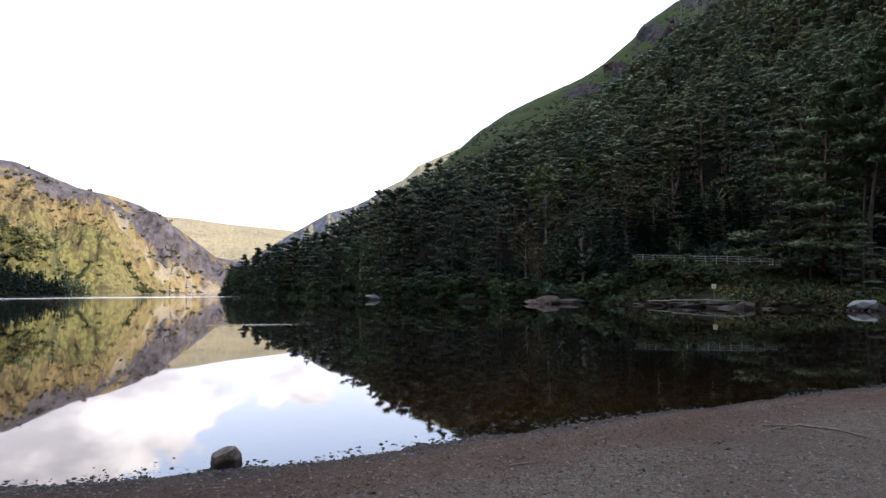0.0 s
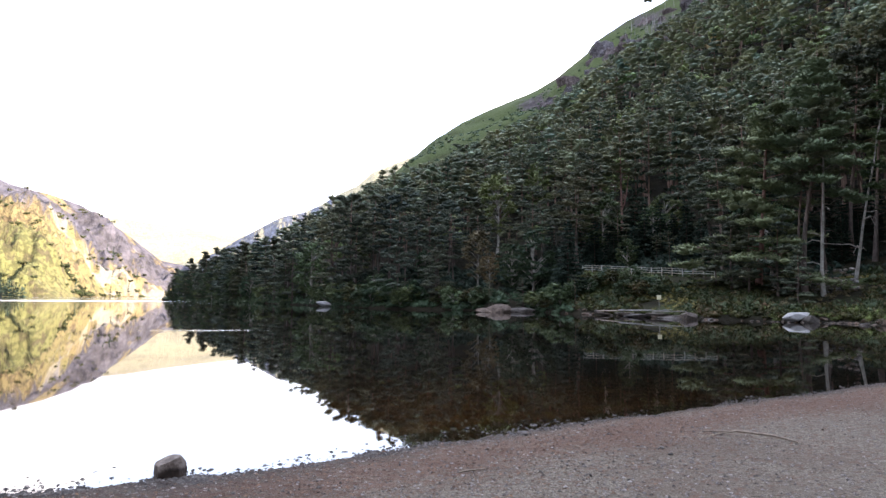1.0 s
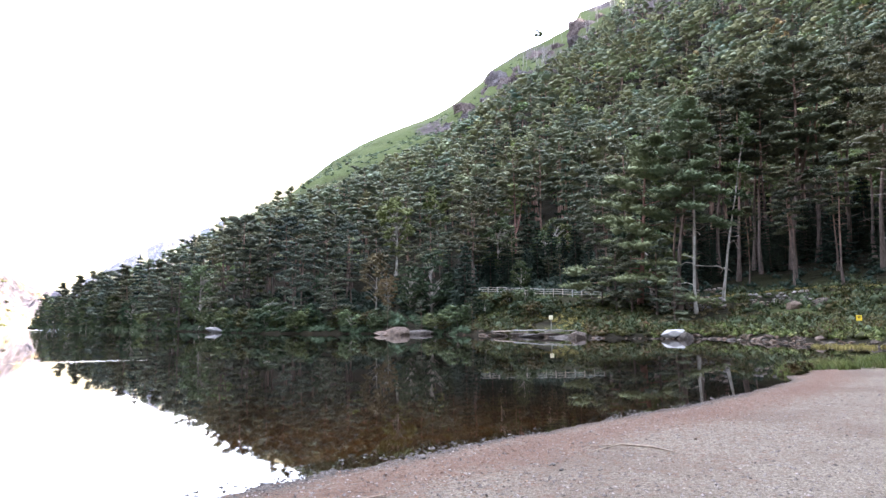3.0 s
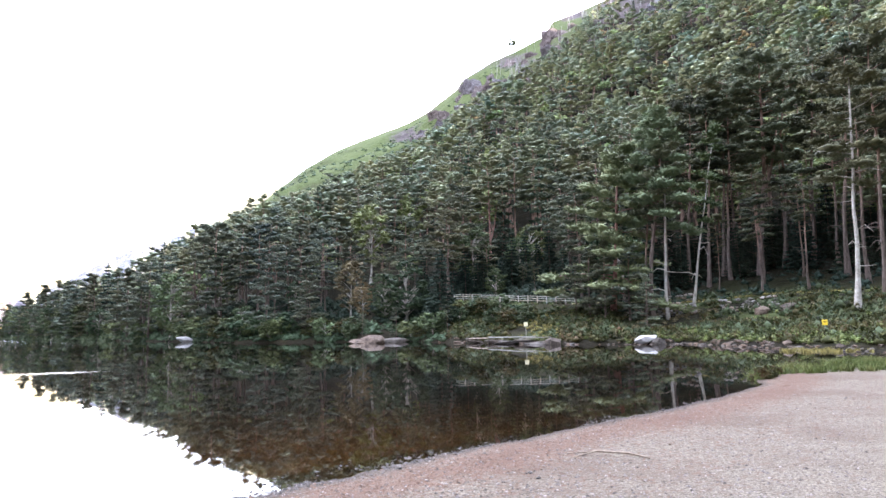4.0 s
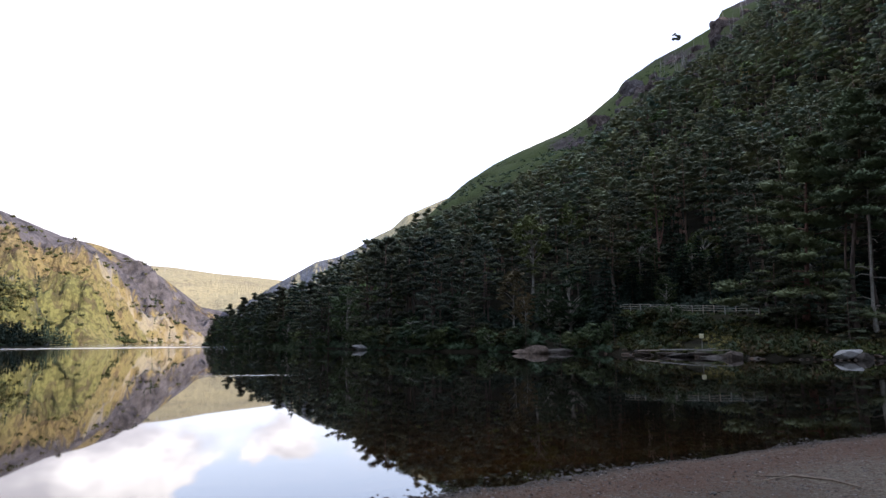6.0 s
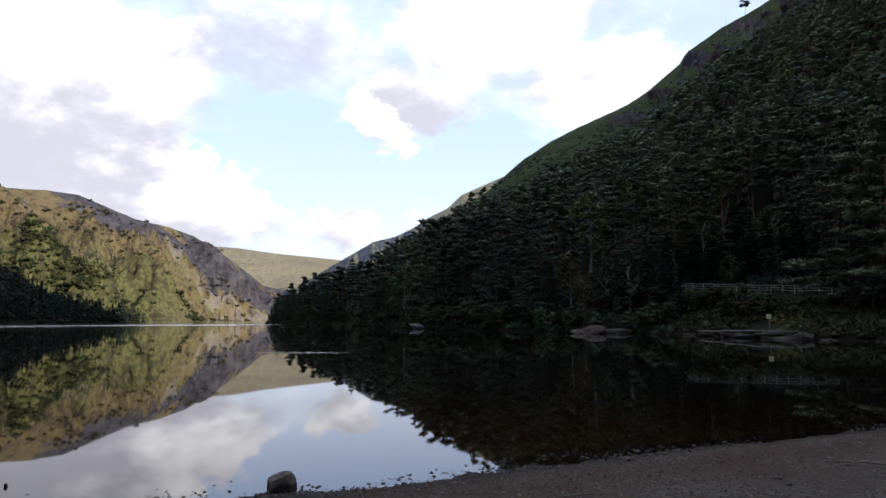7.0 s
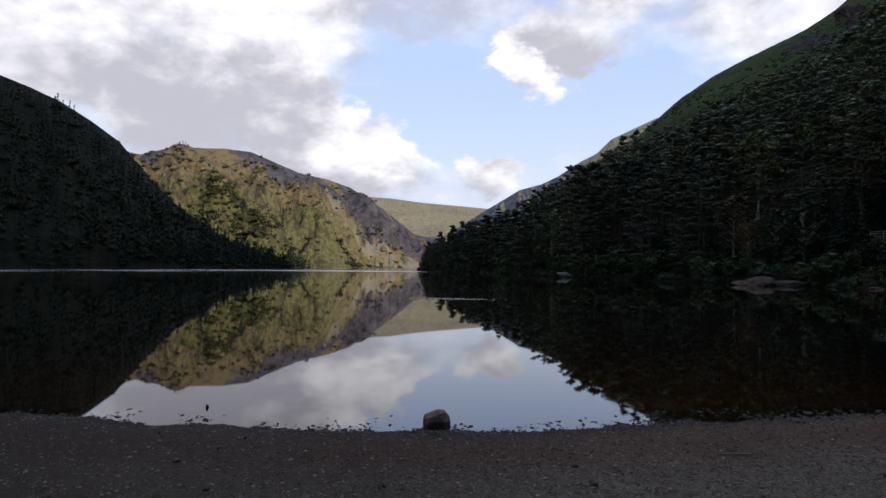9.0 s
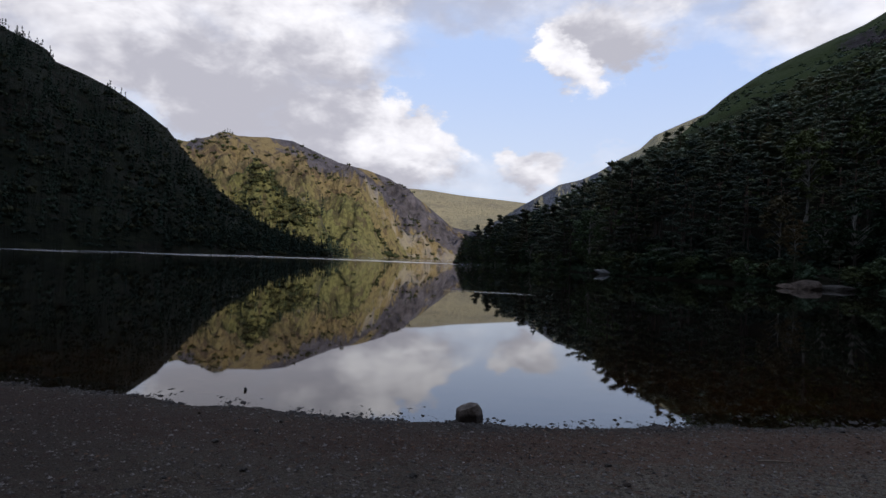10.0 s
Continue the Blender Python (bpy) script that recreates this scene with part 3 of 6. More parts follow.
attribute(ground_me, "drift", np.exp(-((D - 0.9) / 0.9) ** 2) + 0.35 * np.exp(-((D - 3.0) / 1.2) ** 2))
# wet along the waterline; X also darkens the gravel towards the left
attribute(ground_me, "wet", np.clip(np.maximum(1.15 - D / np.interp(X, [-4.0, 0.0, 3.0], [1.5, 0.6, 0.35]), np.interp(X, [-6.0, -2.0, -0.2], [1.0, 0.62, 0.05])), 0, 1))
tagged(new("ground", ground_me), "grey pebble beach running down into the lake bed", "ground", kind="structure")

# ---- the lake ----
ring = np.concatenate([[0.0], np.geomspace(2, 4700, 30)])
A, R = np.meshgrid(np.arange(0, 360, 6.0), ring)
X, Y = polar(A, R)
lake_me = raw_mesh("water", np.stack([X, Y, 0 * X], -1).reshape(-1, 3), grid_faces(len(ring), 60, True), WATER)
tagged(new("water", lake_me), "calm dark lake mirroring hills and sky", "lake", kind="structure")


# ---- hills and mountains ----
def slope_sheet(name, label, mat, az, r_low, r_ridge, height, rows, relief, size, seed, power=1.0, fall=0.5, rock=None, wood=None, scree=None, aslant=False):
    """A mountainside: from the shore at r_low up to the ridge, and down behind it. height(az) is the ridge's height."""
    u = np.concatenate([np.linspace(-0.04, 1, rows), 1 + np.geomspace(0.02, 0.9, 10)])
    U, A = np.meshgrid(u, az, indexing="ij")
    low, top = r_low(A), r_ridge(A)
    R = low + (top - low) * U
    X, Y = polar(A, R)
    H = height(A)
    up = np.clip(U, 0, 1)
    rough = fbm(X, Y, size, 6, seed, 0.55)
    ribs = fbm(A * 14, R * 0.25, size * 0.5, 4, seed + 3)
    fade = np.clip(up * 5, 0, 1) * np.clip((1.0 - up) * 3.4, 0.02, 1)
    # fall lines: slantwise where a slope is seen aslant
    fall_a, fall_b = (A * 0.62 + up * 9.0, A - up * 4.0) if aslant else (A, up * 9.0)
    if aslant:
        ribs = fbm(fall_a * 24, fall_b * 5, 20.0, 5, seed + 3, 0.55) + 0.35 * (0.2 - 2.2 * np.abs(fbm(X, Y, size * 0.5, 4, seed + 9)))
    Z = np.where(U <= 1, np.maximum(H, 3) * up ** power, np.maximum(H, 3) - (R - top) * fall) + relief * fade * (rough + 0.7 * ribs) * np.minimum(1, np.maximum(H, 3) / 120)
    Z = np.where(U < 0, U * 60, Z)
    me = raw_mesh(name, np.stack([X, Y, Z], -1).reshape(-1, 3), grid_faces(len(u), len(az)), mat, None, True)
    attribute(me, "rock", rock(A, up, rough) if rock else 0 * up)
    attribute(me, "bare", wood(A, up, rough) if wood else 0 * up)
    attribute(me, "fall_a", fall_a)
    attribute(me, "fall_b", fall_b)
    attribute(me, "scree", scree(A, up, rough) if scree else 0 * up)
    tagged(new(name, me), label, "mountain", kind="structure")
    return X, Y, Z, A, U


def curve(xs, ys):
    return lambda a: np.interp(a, xs, ys)


def rise(xs, els, radius):
    return lambda a: 1.8 + radius(a) * np.tan(np.radians(np.interp(a, xs, els)))


# the wooded hill beyond the bay
az = np.concatenate([np.arange(-19.8, 56, 0.2), np.arange(56, 101, 1.5)])
steps = np.concatenate([np.linspace(-0.35, 1.0, 34), 1.0 + np.linspace(0.02, 1.0, 90) * 1.0, 2.0 + np.geomspace(0.03, 1.5, 10)])
S, A = np.meshgrid(steps, az, indexing="ij")
shore, bank, ridge = np.interp(A, HILL_AZ, HILL_SHORE), np.interp(A, HILL_AZ, HILL_BANK), np.interp(A, RIDGE_AZ, RIDGE_R)
R = np.where(S < 1, shore + bank * S, shore + bank + (ridge - shore - bank) * (S - 1))
R = np.where(S > 2, ridge + (S - 2) * 200, R)
X, Y = polar(A, R)
Z = hill_z(A, R)
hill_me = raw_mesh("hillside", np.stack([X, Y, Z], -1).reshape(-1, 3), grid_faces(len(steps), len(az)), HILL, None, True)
U = np.clip(S - 1, 0, 1)


def tree_line(a):
    return np.interp(a, [-20, -2, 1, 4, 9, 13, 17, 22, 28, 34, 60], [1.0, 1.0, 0.80, 0.72, 0.70, 0.74, 0.78, 0.80, 0.88, 0.97, 1.0])


def canopy_el(a):
    """The elevation that the tops of the wood reach, by azimuth."""
    return np.interp(a, [-19.6, -17.8, -15.6, -13.7, -11.4, -8, -6.1, -3.1, -1, 1.7, 3.7, 6.3, 9, 12.2, 14.6, 18.2, 20, 23, 27, 31, 35, 40], [1.4, 2.8, 4.2, 4.6, 5.4, 7.5, 9.0, 10.5, 10.8, 11.6, 12.6, 13.5, 14.9, 16.0, 17.4, 19.6, 21, 22.3, 24.2, 27.0, 31, 60])


shown = []


def grown(a, r, z, tall):
    """How much of its full height a tree can have there."""
    el = min([float(canopy_el(a))] + [lim for at, far, half, lim in shown if at > -3 and abs(a - at) < half and r < far - 1])
    return (math.tan(radians(el)) * r + 1.8 - z) / tall


def craggy(a, u, x, y):
    spread = np.interp(a, [8, 13, 17, 24, 36, 46, 60], [0.0, 0.55, 0.9, 0.8, 0.9, 0.5, 0.2])
    return np.clip(spread * np.interp(u, [0.5, 0.7, 0.85, 1.0], [0, 0.35, 0.9, 0.65]) + 0.9 * fbm(x, y, 26.0, 4, 21), 0, 1) * (u > 0.45)


open_bank = np.clip(np.interp(S, [0.0, 0.1, 0.9, 1.0, 1.04], [0.0, 0.8, 0.9, 0.5, 0.0]), 0, 1) * np.interp(A, [15, 18, 26, 30, 35, 38], [0, 0.9, 0.9, 0.3, 0.5, 1.0]) * np.clip(0.55 + 1.6 * fbm(X, Y, 5.0, 3, 19), 0, 1)
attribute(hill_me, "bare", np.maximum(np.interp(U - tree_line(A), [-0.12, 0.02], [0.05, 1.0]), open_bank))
attribute(hill_me, "rock", craggy(A, U, X, Y))
tagged(new("hillside", hill_me), "steep wooded hillside with bare green turf along its ridge", "hill", kind="structure")

# the sunlit mountain across the lake, with its crags, and the moor at the valley's head
lit_low = curve([-50, -42, -35, -28, -22, -17], [460, 520, 680, 960, 1250, 1500])
lit_top = curve([-50, -45, -40, -33, -24, -20, -17], [1300, 1300, 1330, 1430, 1650, 1780, 1900])
lit_rise = rise([-52, -45.0, -43.6, -41.8, -40.9, -40.5, -39.9, -39.5, -37.1, -34.7, -32.6, -30.6, -28.0, -25.9, -24.3, -22.9, -21.0, -20.0, -18.1, -17.0],
                [10.0, 9.3, 9.2, 9.8, 10.15, 10.35, 10.25, 10.1, 10.2, 10.0, 9.2, 8.4, 7.9, 7.2, 6.2, 5.3, 3.8, 3.0, 2.6, 2.2], lit_top)


def crag_line(a):
    """How far up the lit slope the rock band begins."""
    return np.interp(a, [-50, -40, -36, -33, -29, -25.7, -22.6, -20], [1.02, 0.96, 0.92, 0.85, 0.72, 0.50, 0.25, 0.05])


LIT = slope_sheet("mountain_lit", "sunlit mountain with yellow grass and grey crags", MOUNT_LIT, np.arange(-52, -16.8, 0.12), lit_low, lit_top, lit_rise, 170, 74, 105, 31, 1.25, 0.4,
            lambda a, u, n: np.clip(np.interp(u - crag_line(a), [-0.22, 0.02, 0.2], [0.05, 0.42, 0.58]) + np.interp(u, [0.3, 0.6], [0.0, 0.12]) + 0.55 * n, 0, 1),
            lambda a, u, n: np.clip(np.interp(u, [0.0, 0.25, 0.55, 0.9], [0.8, 0.7, 0.3, 0.0]) * np.interp(a, [-42, -30, -24], [1, 0.8, 0.1]), 0, 1),
            lambda a, u, n: np.exp(-((u - crag_line(a) + 0.05) / 0.07) ** 2) * np.interp(a, [-32, -27, -24], [0.2, 0.6, 1.0]) + np.interp(a, [-22.5, -20.5], [0, 0.8]) * np.interp(u, [0.1, 0.3], [1.0, 0.0]), True)
moor_top = curve([-32, -6], [2900, 2700])
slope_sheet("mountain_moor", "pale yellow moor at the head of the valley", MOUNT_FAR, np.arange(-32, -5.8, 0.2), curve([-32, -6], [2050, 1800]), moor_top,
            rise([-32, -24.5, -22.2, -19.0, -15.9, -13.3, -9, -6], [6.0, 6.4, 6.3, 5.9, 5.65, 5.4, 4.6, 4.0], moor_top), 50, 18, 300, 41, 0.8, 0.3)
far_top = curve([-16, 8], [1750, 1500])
# haze grey at left; sunlight on the right strip put into its tan
slope_sheet("mountain_far", "far slope behind the wooded hill, greyed in colour for haze", MOUNT_HAZED, np.arange(-17, 8, 0.15), curve([-17, 8], [1350, 900]), far_top,
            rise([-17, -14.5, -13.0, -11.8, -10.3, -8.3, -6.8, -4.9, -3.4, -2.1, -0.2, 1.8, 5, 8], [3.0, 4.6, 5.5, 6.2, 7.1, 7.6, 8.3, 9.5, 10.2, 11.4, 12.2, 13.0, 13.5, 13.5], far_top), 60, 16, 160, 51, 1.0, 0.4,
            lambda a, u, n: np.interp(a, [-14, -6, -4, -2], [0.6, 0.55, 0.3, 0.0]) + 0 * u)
# the shaded spur to the left, and a high unseen wall added on from it round behind the beach to block the sun
spur_top = curve([-285, -265, -205, -150, -90, -70, -57, -45, -36, -31], [720, 720, 720, 700, 690, 740, 800, 720, 560, 430])
spur_low = curve([-265, -150, -90, -70, -57, -45, -36, -31], [260, 220, 230, 250, 280, 300, 330, 380])
DARK = slope_sheet("mountain_dark", "wooded spur darkened in colour, with an unseen sun-blocking wall added behind the beach", MOUNT_SHADED, np.concatenate([np.arange(-285, -64, 2.0), np.arange(-64, -30.8, 0.15)]), spur_low, spur_top,
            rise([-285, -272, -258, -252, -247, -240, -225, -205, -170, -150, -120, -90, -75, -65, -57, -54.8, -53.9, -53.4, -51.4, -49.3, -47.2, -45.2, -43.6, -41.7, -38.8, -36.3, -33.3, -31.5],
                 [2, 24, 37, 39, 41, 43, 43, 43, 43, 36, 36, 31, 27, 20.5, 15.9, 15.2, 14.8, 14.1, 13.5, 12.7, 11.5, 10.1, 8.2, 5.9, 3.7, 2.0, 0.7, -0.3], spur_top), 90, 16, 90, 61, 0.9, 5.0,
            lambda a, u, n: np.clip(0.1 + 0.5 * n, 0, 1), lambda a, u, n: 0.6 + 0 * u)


# ---- trees ----
def unit(v):
    return v / (np.linalg.norm(v, axis=-1, keepdims=True) + 1e-9)


OCTA_V = np.array([(1, 0, 0), (0, 1, 0), (-1, 0, 0), (0, -1, 0), (0, 0, 1), (0, 0, -1)], float)
OCTA_F = np.array([(0, 1, 4), (1, 2, 4), (2, 3, 4), (3, 0, 4), (1, 0, 5), (2, 1, 5), (3, 2, 5), (0, 3, 5)])


def foliage(rng, centres, radii, per, size, width=0.34, lift=0.25, core=0.72):
    """Sprays of small pointed leaves lying over each clump, round a dense ragged heart."""
    centres, radii = np.asarray(centres, float), np.asarray(radii, float)
    n = len(centres)
    v = unit(rng.normal(size=(n, per, 3)))
    v[..., 2] = np.where(v[..., 2] < 0, v[..., 2] * 0.45, v[..., 2])
    p = centres[:, None] + v * radii[:, None] * rng.uniform(0.72, 1.05, (n, per, 1))
    d = unit(v * [1, 1, 0.4] + rng.normal(size=v.shape) * 0.6 + [0, 0, lift])
    s = unit(np.cross(d, v / radii[:, None] * radii.mean() + rng.normal(size=v.shape) * 0.45))
    ln = size * rng.uniform(0.6, 1.5, (n, per, 1))
    tri = np.stack([p - d * ln * 0.4 + s * ln * width, p - d * ln * 0.4 - s * ln * width, p + d * ln * 0.7], 2).reshape(-1, 3)
    faces = np.arange(len(tri)).reshape(-1, 3)
    k = len(OCTA_V)
    hearts = centres[:, None] + OCTA_V[None] * radii[:, None] * core * rng.uniform(0.7, 1.25, (n, k, 1))
    hf = (OCTA_F[None] + k * np.arange(n)[:, None, None]).reshape(-1, 3)
    return join([(tri, faces), (hearts.reshape(-1, 3), hf)])


def stem(rng, height, girth, bend=0.35, sides=7, rings=8):
    t = np.linspace(0, 1, rings)
    wob = np.cumsum(rng.normal(size=(rings, 2)) * bend * height / 60, axis=0)
    wob -= wob[0]
    pts = np.stack([wob[:, 0], wob[:, 1], t * height], -1)
    rad = girth * (1.0 - 0.82 * t) * (1 + 0.55 * np.exp(-t * 22))
    return pts, rad, sides


DOME, CONE, FLAT = (0.55, 0.95, 1.0, 0.85, 0.42), (0.95, 1.0, 0.78, 0.48, 0.12), (0.30, 0.55, 0.85, 1.0, 0.80)


def pine_arrays(seed, height=20.0, start=0.4, spread=3.6, tiers=16, per=34, size=0.26, girth=0.21, dead=5, sides=7, limb_sides=4, tufts=8, clump=0.80, shape=DOME, fork=0.0):
    """A Scots pine: a bare stem, crooked limbs and flat ragged plates of needles with gaps between. Returns trunk, limbs, crown."""
    rng = np.random.default_rng(seed)
    pts, rad, sides = stem(rng, height, girth, 0.35, sides)
    trunk = tube(pts, rad, sides)
    limbs, centres, radii = [], [], []
    if fork:
        base = np.array([np.interp(height * fork, pts[:, 2], pts[:, 0]), np.interp(height * fork, pts[:, 2], pts[:, 1]), height * fork])
        trunk = join([trunk, tube([base, base + [0.55, 0.1, height * 0.07], base + [0.95, 0.2, height * 0.16], base + [1.5, 0.2, height * 0.34]], [girth * 0.62, girth * 0.5, girth * 0.42, girth * 0.12], sides)])
    for k in range(tiers):
        f = (k + rng.uniform(0.1, 0.9)) / tiers
        h = height * (start + (0.975 - start) * f)
        base = np.array([np.interp(h, pts[:, 2], pts[:, 0]), np.interp(h, pts[:, 2], pts[:, 1]), h])
        ang = k * 2.4 + rng.uniform(-0.7, 0.7)
        reach = spread * np.interp(f, [0, 0.15, 0.45, 0.75, 1.0], shape) * rng.uniform(0.6, 1.25)
        out = np.array([np.cos(ang), np.sin(ang), 0])
        rise_to = reach * np.interp(f, [0, 0.4, 1], [-0.16, 0.08, 0.5]) + rng.uniform(-0.25, 0.35)
        mid_p = base + out * reach * 0.5 + [0, 0, rise_to * 0.2 + rng.uniform(0.0, 0.3)]
        end = base + out * reach + [0, 0, rise_to]
        r0 = girth * 0.30 * (1 - 0.6 * f)
        limbs.append(tube([base, mid_p, end], [r0, r0 * 0.7, r0 * 0.25], limb_sides))
        # tufts side by side in one flat plate along the bough
        across = np.array([-out[1], out[0], 0])
        for q in range(tufts):
            along = rng.uniform(0.38, 1.05) if q else 1.0
            fan = rng.uniform(-1, 1) * (0.25 + reach * 0.40) * along
            c = base + out * reach * along + across * fan + [0, 0, rise_to * along ** 1.3 + rng.uniform(0.0, 0.22) - 0.10 * abs(fan)]
            w = clump * rng.uniform(0.65, 1.3)
            centres.append(c), radii.append((w * rng.uniform(0.8, 1.3), w * rng.uniform(0.8, 1.3), w * rng.uniform(0.34, 0.56)))
    for k in range(3):
        centres.append(pts[-1] + [rng.uniform(-0.4, 0.4), rng.uniform(-0.4, 0.4), -0.25 * k]), radii.append((clump * 0.7, clump * 0.7, clump * 0.5))
    for k in range(dead):
        h = height * rng.uniform(0.16, start + 0.08)
        ang = rng.uniform(0, 6.3)
        base = np.array([np.interp(h, pts[:, 2], pts[:, 0]), np.interp(h, pts[:, 2], pts[:, 1]), h])
        out = np.array([np.cos(ang), np.sin(ang), 0]) * rng.uniform(0.8, 2.4)
        limbs.append(tube([base, base + out * 0.5 + [0, 0, rng.uniform(-0.1, 0.4)], base + out + [0, 0, rng.uniform(-0.5, 0.5)]], [0.055, 0.04, 0.018], 3))
    return trunk, join(limbs), foliage(rng, centres, radii, per, size, 0.30, 0.3, 0.74)


def spruce_arrays(seed, height=12.0, spread=2.6, tiers=16, per=34, size=0.42, girth=0.16, start=0.05, arms=6):
    rng = np.random.default_rng(seed)
    pts, rad, sides = stem(rng, height, girth, 0.1)
    limbs, centres, radii = [], [], []
    for k in range(tiers):
        f = (k + 0.5) / tiers
        h = height * (start + (0.97 - start) * f)
        for j in range(max(3, int(arms * (1.15 - f)))):
            ang = k * 1.1 + j * 6.283 / max(3, int(arms * (1.15 - f))) + rng.uniform(-0.3, 0.3)
            reach = spread * (1.02 - f) * rng.uniform(0.75, 1.15) + 0.1
            out = np.array([np.cos(ang), np.sin(ang), 0])
            end = np.array([0, 0, h]) + out * reach - [0, 0, reach * 0.22]
            limbs.append(tube([(0, 0, h), end], [0.04, 0.012], 3))
            for q in (0.45, 0.85):
                centres.append(np.array([0, 0, h]) + out * reach * q - [0, 0, reach * 0.2 * q])
                w = 0.16 * spread + 0.24 * reach * (1.1 - 0.5 * q)
                radii.append((w, w, 0.30 * w))
    centres.append((0, 0, height * 0.98)), radii.append((0.15, 0.15, 0.5))
    return tube(pts, rad, sides), join(limbs), foliage(rng, centres, radii, per, size, 0.3, -0.1)


def broad_arrays(seed, height=10.0, spread=3.4, clumps=90, per=22, size=0.30, girth=0.18, start=0.2):
    """A broadleaved tree: a short forking stem and a rounded, gappy crown."""
    rng = np.random.default_rng(seed)
    pts, rad, sides = stem(rng, height * 0.7, girth, 0.5)
    mid_z, half = height * (start + 1) / 2, height * (1 - start) / 2
    v = unit(rng.normal(size=(clumps, 3)))
    rr = rng.uniform(0.45, 1.0, (clumps, 1)) ** 0.5
    centres = v * rr * [spread * 0.85, spread * 0.85, half * 0.88] + [0, 0, mid_z] + rng.normal(size=(clumps, 3)) * 0.15
    w = rng.uniform(0.6, 1.2, (clumps, 1)) * (1.75 * spread / clumps ** 0.5 + 0.05)
    radii = w * np.array([[1.0, 1.0, 0.62]])
    limbs = []
    for c in centres[::3]:
        h = max(height * 0.12, min(height * 0.6, c[2] - 0.8 * np.hypot(c[0], c[1])))
        base = np.array([np.interp(h, pts[:, 2], pts[:, 0]), np.interp(h, pts[:, 2], pts[:, 1]), h])
        limbs.append(tube([base, (base + c) / 2 + [0, 0, 0.2], c], [girth * 0.35, girth * 0.22, girth * 0.06], 4))
    return tube(pts, rad, sides), join(limbs), foliage(rng, centres, radii, per, size, 0.5, 0.15, 0.66)


def dome_arrays(seed, height=14.0, spread=3.6, clumps=24, per=14, size=0.42, start=0.35, girth=0.18, thin=0.38):
    """A pine seen from afar: a domed head of flat plates on a bare stem."""
    rng = np.random.default_rng(seed)
    pts, rad, sides = stem(rng, height * 0.95, girth, 0.3, 4, 4)
    f = rng.uniform(0, 1, clumps) ** 0.75
    a = np.arange(clumps) * 2.4 + rng.uniform(-0.5, 0.5, clumps)
    reach = spread * np.sqrt(np.clip(1.04 - f ** 2.0, 0, 1)) * rng.uniform(0.25, 1.05, clumps)
    c = np.stack([np.cos(a) * reach, np.sin(a) * reach, height * (start + (1 - start) * f) - 0.12 * reach], -1)
    w = rng.uniform(0.6, 1.35, clumps) * spread * 1.75 / clumps ** 0.5
    return tube(pts, rad, sides), (np.zeros((0, 3)), np.zeros((0, 3), int)), foliage(rng, c, np.stack([w, w * rng.uniform(0.8, 1.2, clumps), w * rng.uniform(thin * 0.8, thin * 1.3, clumps)], -1), per, size, 0.3, 0.3, 0.88)


def tree_meshes(kind, arrays, bark, leaf):
    t, l, c = arrays
    return raw_mesh(kind + "_trunk", *join([t, l]), bark, None, True), raw_mesh(kind + "_crown", *c, leaf, None, True)


def plant(name, label, category, group, meshes, x, y, z, scale=1.0, turn=0.0, lean=(0, 0), stretch=1.0):
    ob = thing(name, label, category, group, m=pose(x, y, z, lean[0], lean[1], turn) @ Matrix.Diagonal((scale, scale, scale * stretch, 1)))
    for n, me in zip(("trunk", "crown"), meshes):
        part(n, me, ob)
    return ob


def foot(az, el):
    """Where the view at that azimuth and elevation meets the wooded hill."""
    r = np.linspace(36, 330, 3000)
    i = int(np.argmax((hill_z(np.full(r.shape, az), r) - 1.8) / r >= math.tan(radians(el))))
    x, y = polar(az, r[i])
    return float(x), float(y), float(hill_z(np.array([az]), np.array([r[i]]))[0])


def on_hill(az, r):
    x, y = polar(az, r)
    return float(x), float(y), float(hill_z(np.array([float(az)]), np.array([float(r)]))[0])


NEAR_PINES = [tree_meshes("pine", pine_arrays(100 + k, 17 + 1.2 * (k % 5), (0.34, 0.42, 0.48, 0.38, 0.44, 0.30)[k % 6], 3.8 + 0.4 * (k % 4), 17, shape=(DOME, FLAT, DOME, CONE)[k % 4]), BARK, PINE if k % 3 else PINE_BLUE) for k in range(9)]
PINES = [tree_meshes("far_pine", pine_arrays(120 + k, 17 + 1.2 * (k % 5), (0.34, 0.42, 0.30)[k % 3], 3.8 + 0.4 * (k % 4), 15, 13, 0.38, tufts=7, clump=0.86, shape=(DOME, FLAT, DOME, CONE)[k % 4]), BARK, PINE if k % 3 else PINE_BLUE) for k in range(7)]
LOW_PINES = [tree_meshes("low_pine", pine_arrays(140 + k, 13 + 1.5 * k, 0.08, 4.0, 19, 26, 0.30, girth=0.2, dead=2, shape=(DOME, CONE)[k % 2]), BARK, PINE if k % 2 else PINE_BLUE) for k in range(4)]
TALL_PINES = [tree_meshes("tall_pine", pine_arrays(160 + k, 22 + k, 0.56, 3.7, 15, girth=0.22, dead=16, shape=(DOME, FLAT)[k % 2]), BARK, PINE) for k in range(5)]
BROADS = [tree_meshes("broadleaf", broad_arrays(200 + k, 9 + 1.5 * k, 3.2 + 0.3 * k, start=0.08), BIRCH, LEAF) for k in range(3)]
OLIVES = [tree_meshes("olive_broadleaf", broad_arrays(210 + k, 9 + k, 3.3, 110, 26, 0.26, start=0.03), BIRCH, SHRUB) for k in range(2)]
RUSSETS = [tree_meshes("russet_tree", broad_arrays(220 + k, 9 + k, 2.5, 80, 22, 0.26, 0.13, 0.05), BIRCH, RUSSET) for k in range(2)]
